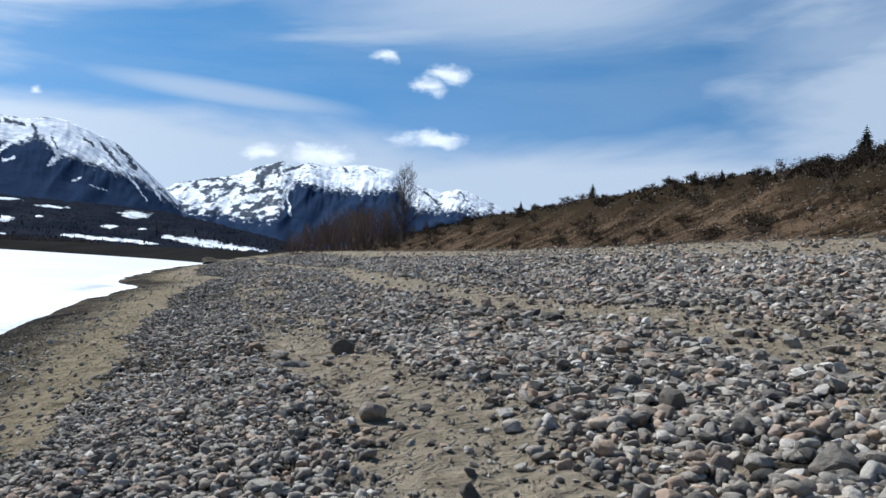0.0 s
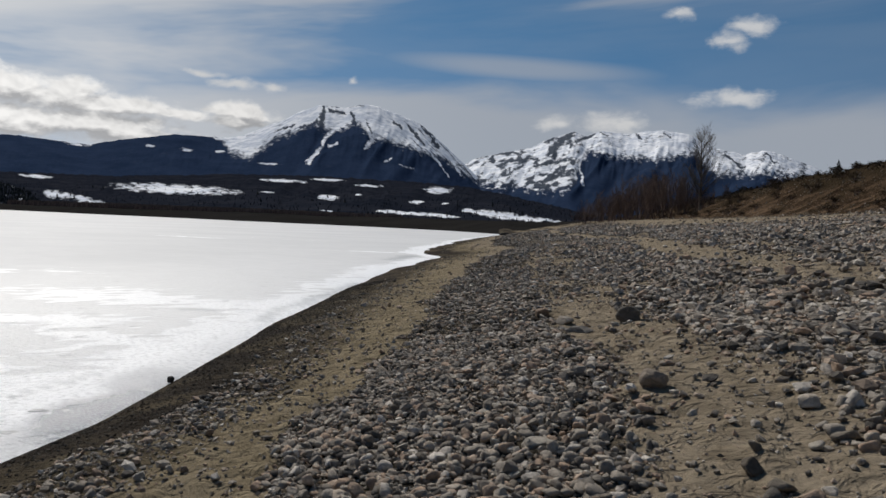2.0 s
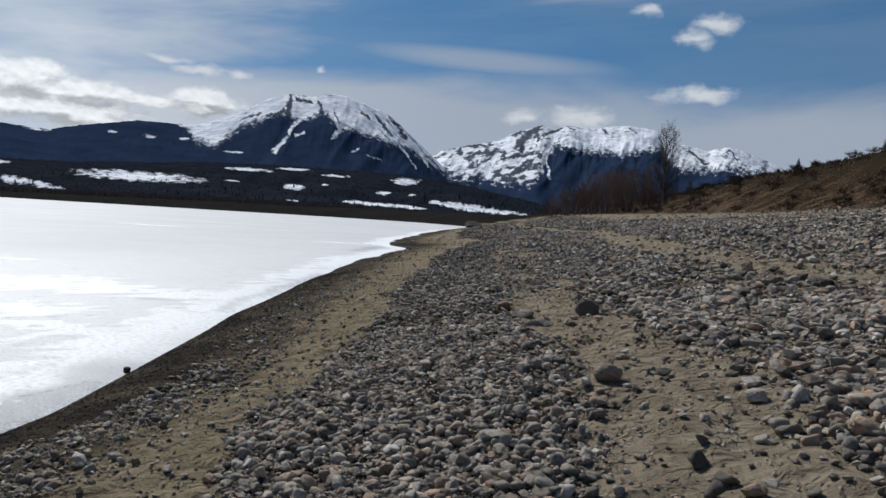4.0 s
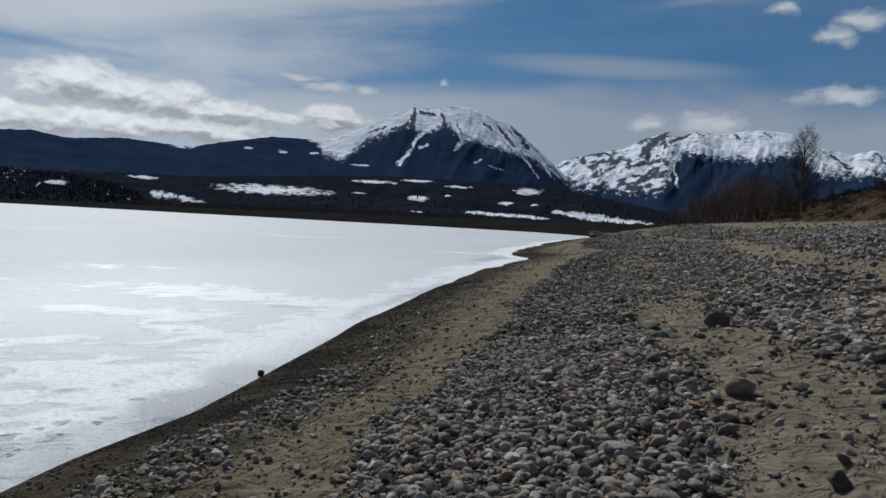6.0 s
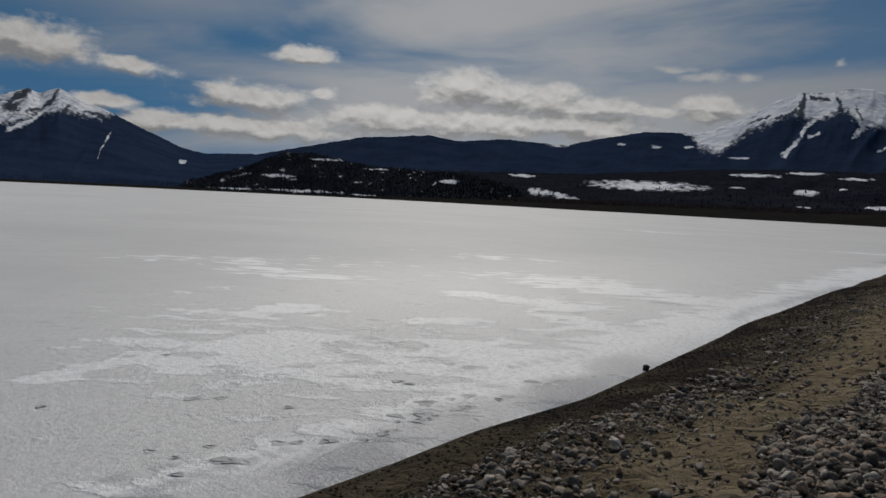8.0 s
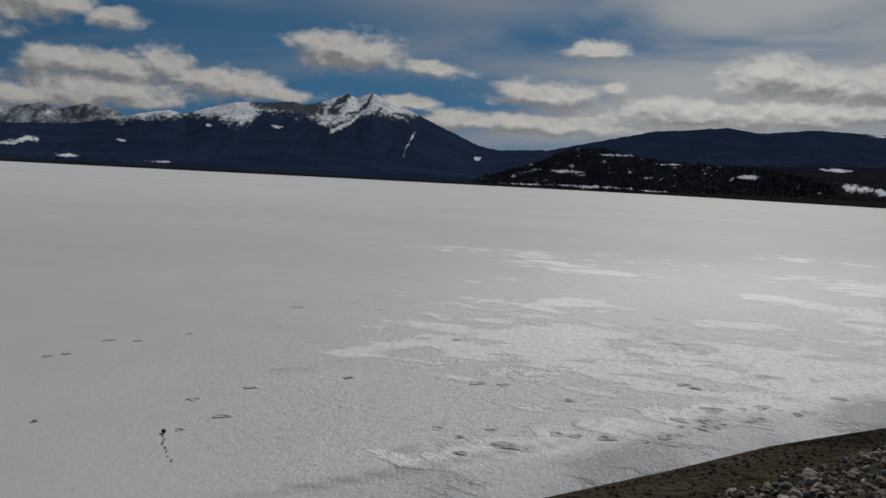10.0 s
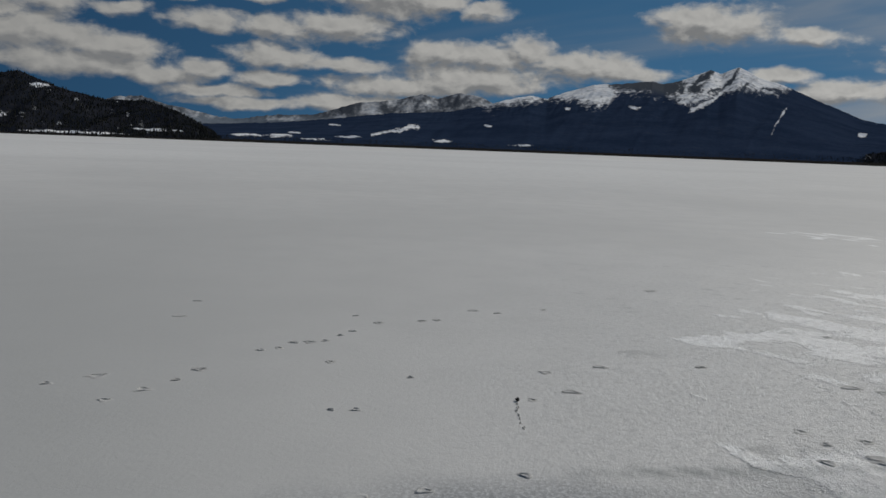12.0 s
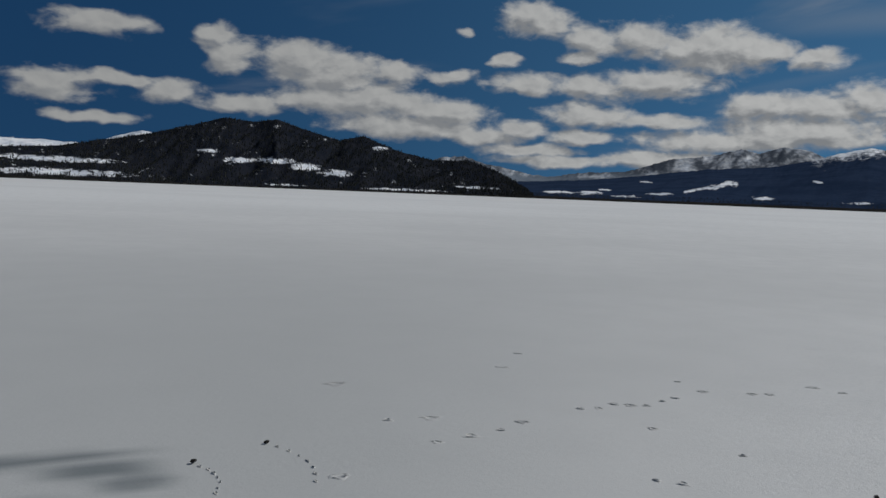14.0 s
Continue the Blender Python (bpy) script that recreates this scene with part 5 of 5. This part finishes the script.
# ---- plants ----
def tube(bm, a, b, ra, rb, n=4):
    """A tapered twig from a to b."""
    ax = (b - a).normalized()
    u = ax.orthogonal().normalized()
    w = ax.cross(u)
    lo, hi = [], []
    for i in range(n):
        t = i / n * 6.2832
        o = u * math.cos(t) + w * math.sin(t)
        lo.append(bm.verts.new(a + o * ra))
        hi.append(bm.verts.new(b + o * rb))
    for i in range(n):
        bm.faces.new((lo[i], lo[(i + 1) % n], hi[(i + 1) % n], hi[i]))


def grow(bm, rng, p, way, length, rad, depth, spread, up):
    """A limb that bends, thins and forks."""
    rad = max(rad, 0.02)
    steps = 3
    for k in range(steps):
        way = (way + Vector((rng.gauss(0, 0.12), rng.gauss(0, 0.12), rng.gauss(0, 0.06) + up))).normalized()
        q = p + way * (length / steps)
        r2 = rad * (1 - 0.22)
        tube(bm, p, q, rad, r2, 4 if rad > 0.03 else 3)
        p, rad = q, r2
        if depth > 0:
            for _ in range(2 if k else 1):
                side = Vector((rng.gauss(0, 1), rng.gauss(0, 1), rng.uniform(0.0, 0.6))).normalized()
                grow(bm, rng, p, (way * (1 - spread) + side * spread).normalized(), length * rng.uniform(0.45, 0.7), rad * 0.55, depth - 1, spread, up)


def bare_tree(name, label, x, y, z, height, seed, stems, depth, spread, base_rad, category, group=""):
    e = empty(name, x, y, z, label, category, group)
    rng = random.Random(seed)
    limbs = bmesh.new()
    for s in range(stems):
        lean = Vector((rng.gauss(0, 0.05 + 0.12 * (stems > 1)), rng.gauss(0, 0.05 + 0.12 * (stems > 1)), 1)).normalized()
        p, rad = Vector((rng.gauss(0, 0.15 * (stems - 1)), rng.gauss(0, 0.15 * (stems - 1)), -0.3)), base_rad
        hh = height * rng.uniform(0.75, 1.0) if stems > 1 else height
        n = 8
        trunk = bmesh.new()
        for k in range(n):
            q = p + (lean + Vector((rng.gauss(0, 0.05), rng.gauss(0, 0.05), 0))) * hh / n
            tube(trunk, p, q, rad, rad * 0.82, 6)
            p, rad = q, rad * 0.82
            if k > 0:
                for _ in range(7 if stems == 1 else 2):
                    a = rng.uniform(0, 6.28)
                    side = Vector((math.cos(a), math.sin(a), rng.uniform(0.7, 1.6))).normalized()
                    grow(limbs, rng, p, side, hh * rng.uniform(0.16, 0.30) * (1.15 - k / n * 0.6), rad * (0.6 if stems == 1 else 0.8), depth, spread, 0.10)
        part("trunk" if stems == 1 else "stem", trunk, M_BARK if stems == 1 else M_TWIG, e)
    part("crown", limbs, M_TWIG if stems > 1 else M_BARK, e)
    return e


def gz(x, y):
    return float(ground_z(np.array([float(x)]), np.array([float(y)]))[0])


bare_tree("bare_tree", "tall leafless cottonwood standing behind the bank", 0.1, 172.0, gz(0.1, 172), 21.8 - gz(0.1, 172), 5, 1, 2, 0.42, 0.42, "tree")
rng_b = random.Random(9)
BUSHES = [bare_tree("bare_bush", "leafless brown willow bush", 0, 0, -50, 6.0, 60 + k, 7, 1, 0.45, 0.09, "bush", "leafless bushes by the bank") for k in range(3)]
BUSH_PLACES = [(az, r, h) for az, r, h in ((7.9, 245, 6.0), (7.3, 238, 8.0), (6.6, 232, 9.0), (5.9, 226, 9.5), (5.2, 222, 8.0), (4.4, 215, 10.5), (3.7, 210, 11.5), (3.0, 204, 10.5), (2.3, 200, 11.5), (1.6, 192, 10.5),
                                           (1.0, 186, 9.0), (3.9, 228, 12.0), (2.6, 222, 11.0), (6.2, 240, 9.0), (0.6, 178, 6.0), (-1.8, 176, 3.5), (7.6, 228, 7.0), (6.9, 222, 8.5), (6.2, 216, 9.5), (5.5, 210, 10.0), (4.8, 204, 10.5), (4.1, 198, 11.0), (3.3, 193, 11.0), (2.7, 188, 11.0),
                                           (2.0, 183, 10.5), (1.3, 178, 9.5), (0.1, 170, 5.5), (-0.6, 172, 4.0), (8.3, 240, 5.0), (5.0, 232, 10.0), (3.4, 216, 12.0))]
for k, (az, r, h) in enumerate(BUSH_PLACES):
    h *= 0.86
    x, y = -r * math.sin(radians(az)), r * math.cos(radians(az))
    m = pose(x, y, gz(x, y), 0, 0, rng_b.uniform(0, 360)) @ Matrix.Diagonal((h / 6, h / 6, h / 6, 1))
    if k < 3:
        BUSHES[k].matrix_basis = m
    else:
        BUSHES.append(copy_thing(BUSHES[k % 3], pose(x, y, gz(x, y), 0, 0, rng_b.uniform(0, 360))))
        BUSHES[-1].scale = (h / 6, h / 6, h / 6)


def shrub(label, seed, size):
    """A low dense bush: twigs and many small leaf clumps with gaps."""
    e = empty("shrub", 0, 0, -50, label, "bush", "scrub on the bank")
    rng = random.Random(seed)
    tw, lf = bmesh.new(), bmesh.new()
    for k in range(16):
        a, b = rng.uniform(0, 6.28), rng.uniform(0.15, 1.0)
        tip = Vector((math.cos(a) * b, math.sin(a) * b, rng.uniform(0.5, 1.15) * (1.1 - 0.5 * b))) * size
        root = Vector((rng.gauss(0, 0.08), rng.gauss(0, 0.08), -0.15)) * size
        mid = root.lerp(tip, 0.5) + Vector((0, 0, 0.1 * size))
        tube(tw, root, mid, 0.025 * size, 0.016 * size, 3)
        tube(tw, mid, tip, 0.016 * size, 0.005 * size, 3)
        for _ in range(48):
            c = mid.lerp(tip, rng.uniform(0.1, 1.15)) + Vector((rng.gauss(0, 0.11), rng.gauss(0, 0.11), rng.gauss(0, 0.09))) * size
            u = Vector((rng.gauss(0, 1), rng.gauss(0, 1), rng.gauss(0, 1))).normalized() * size * rng.uniform(0.025, 0.06)
            w = Vector((rng.gauss(0, 1), rng.gauss(0, 1), rng.gauss(0, 1))).normalized() * size * rng.uniform(0.02, 0.045)
            lf.faces.new([lf.verts.new(c - u), lf.verts.new(c + w), lf.verts.new(c + u), lf.verts.new(c - w)])
    part("branchwork", tw, M_TWIG, e)
    part("foliage", lf, M_SHRUB, e)
    return e


SHRUBS = [shrub("dark brown scrubby bush on the bank", 100 + k, 1.0) for k in range(5)]
rng_s = random.Random(21)
shrub_spots = []
for k in range(255):
    y = 34 + 205 * rng_s.random() ** 1.25
    top = rng_s.random() < 0.72
    off = rng_s.uniform(9.5, 16) if top else rng_s.uniform(0.8, 10)
    x = float(bank_x(np.array([y]))[0]) + off
    shrub_spots.append((x, y, rng_s.uniform(0.35, 1.05) if top else rng_s.uniform(0.7, 1.5)))
shrub_spots += [(34.0, 52.5, 1.3), (36.5, 55.0, 1.2), (33.0, 56.0, 1.4), (31.5, 60.0, 1.3), (33.5, 54.5, 1.4), (32.3, 53.0, 1.2), (30.6, 62.0, 1.2), (34.6, 57.5, 1.3), (35.2, 53.6, 1.2), (32.0, 58.0, 1.4)]
for k, (x, y, s) in enumerate(shrub_spots):
    m = pose(x, y, gz(x, y), 0, 0, rng_s.uniform(0, 360))
    if k < 5:
        SHRUBS[k].matrix_basis = m
        SHRUBS[k].scale = (s * 1.2, s * 1.2, s)
    else:
        copy_thing(SHRUBS[k % 5], m).scale = (s * 1.25, s * 1.25, s)


def fir(label, x, y, height, seed):
    """A fir with a trunk and whorls of drooping, ragged boughs."""
    z = gz(x, y)
    e = empty("fir_tree", x, y, z, label, "tree", "firs on the bank")
    rng = random.Random(seed)
    tr, cr = bmesh.new(), bmesh.new()
    tube(tr, Vector((0, 0, -0.3)), Vector((0, 0, height * 0.97)), height * 0.022, height * 0.004, 6)
    levels = 16
    for k in range(levels):
        t = k / (levels - 1)
        h = height * (0.08 + 0.9 * t)
        reach = height * 0.40 * (1 - t) ** 0.8 + 0.02 * height
        for b in range(12):
            a = b / 12 * 6.28 + rng.uniform(-0.4, 0.4) + k
            ln = reach * rng.uniform(0.65, 1.1)
            out = Vector((math.cos(a), math.sin(a), 0))
            side = Vector((-math.sin(a), math.cos(a), 0))
            prev = None
            for s in range(4):
                f = s / 3
                c = Vector((0, 0, h)) + out * ln * f + Vector((0, 0, -ln * 0.35 * f * f + rng.uniform(-0.02, 0.02) * height))
                wd = ln * 0.24 * (1 - f * 0.85) * rng.uniform(0.7, 1.3)
                pair = (cr.verts.new(c + side * wd + Vector((0, 0, -wd * 0.5))), cr.verts.new(c + Vector((0, 0, wd * 0.25))), cr.verts.new(c - side * wd + Vector((0, 0, -wd * 0.5))))
                if prev:
                    cr.faces.new((prev[0], prev[1], pair[1], pair[0]))
                    cr.faces.new((prev[1], prev[2], pair[2], pair[1]))
                prev = pair
    part("trunk", tr, M_BARK, e)
    part("crown", cr, M_CONIFER, e)
    return e


fir("dark green fir standing on top of the bank", 36.2, 60.5, 3.1, 1)
fir("small dark fir on the crest of the bank", 28.3, 118.0, 3.0, 2)
fir("young fir on the crest of the bank", 31.0, 76.0, 1.2, 3)
fir("young fir on the crest of the bank", 32.0, 86.0, 1.4, 4)
fir("young fir on the crest of the bank", 20.0, 135.0, 2.2, 5)


def tufts(name, label, n, seed, lo, hi, small, tall, lush, mat, blades):
    """Many small tufts of blades over the bank, from lo to hi metres behind its foot."""
    rng = np.random.RandomState(seed)
    y = 22 + 230 * rng.rand(n) ** 1.4
    x = bank_x(y) + rng.uniform(lo, hi, n)
    ok = fbm(x * 0.35, y * 0.35, 3) + 0.2 * rng.rand(n) > lush
    x, y = x[ok], y[ok]
    n = len(x)
    z = ground_z(x, y)
    size = rng.uniform(small, tall, n)
    a = rng.uniform(0, 6.283, (n, blades))
    lean = rng.uniform(0.2, 0.9, (n, blades)) * size[:, None]
    hgt = rng.uniform(0.5, 1.0, (n, blades)) * size[:, None]
    root = np.stack([x, y, z - 0.03], -1)[:, None]
    c, s = np.cos(a), np.sin(a)
    w = 0.10 * size[:, None]
    p0 = root + np.stack([-s * w + c * 0.1 * w, c * w, 0 * a], -1)
    p1 = root + np.stack([s * w, -c * w, 0 * a], -1)
    p2 = root + np.stack([c * lean, s * lean, hgt], -1)
    v = np.stack([p0, p1, p2], 2).reshape(-1, 3)
    f = np.arange(len(v)).reshape(-1, 3)
    tagged(new(name, mesh_np(name, v, f, mat, False)), label, "grass", kind="stuff")


tufts("dry_grass", "tufts of dry straw-coloured grass on the bank", 9000, 6, 0.2, 14, 0.10, 0.26, 0.52, M_GRASS, 7)
tufts("heath", "low dark heath along the crest of the bank", 7500, 16, 9.0, 22, 0.25, 0.55, 0.42, M_SHRUB, 11)

# ---- the nearest cobbles, one by one ----
COBBLE_MESHES = [mesh_np("stone", v, f, M_STONE, True) for v, f in COBBLES]
rng_c = random.Random(77)
for x, y, s in zip(*NEAR_STONES):
    ob = new("stone", COBBLE_MESHES[rng_c.randrange(len(COBBLE_MESHES))])
    ob.location = (x, y, gz(x, y) + s * 0.19)
    ob.rotation_euler = (rng_c.gauss(0, 0.22), rng_c.gauss(0, 0.22), rng_c.uniform(0, 6.283))
    ob.scale = (s, s, s)
    ob.parent = ground
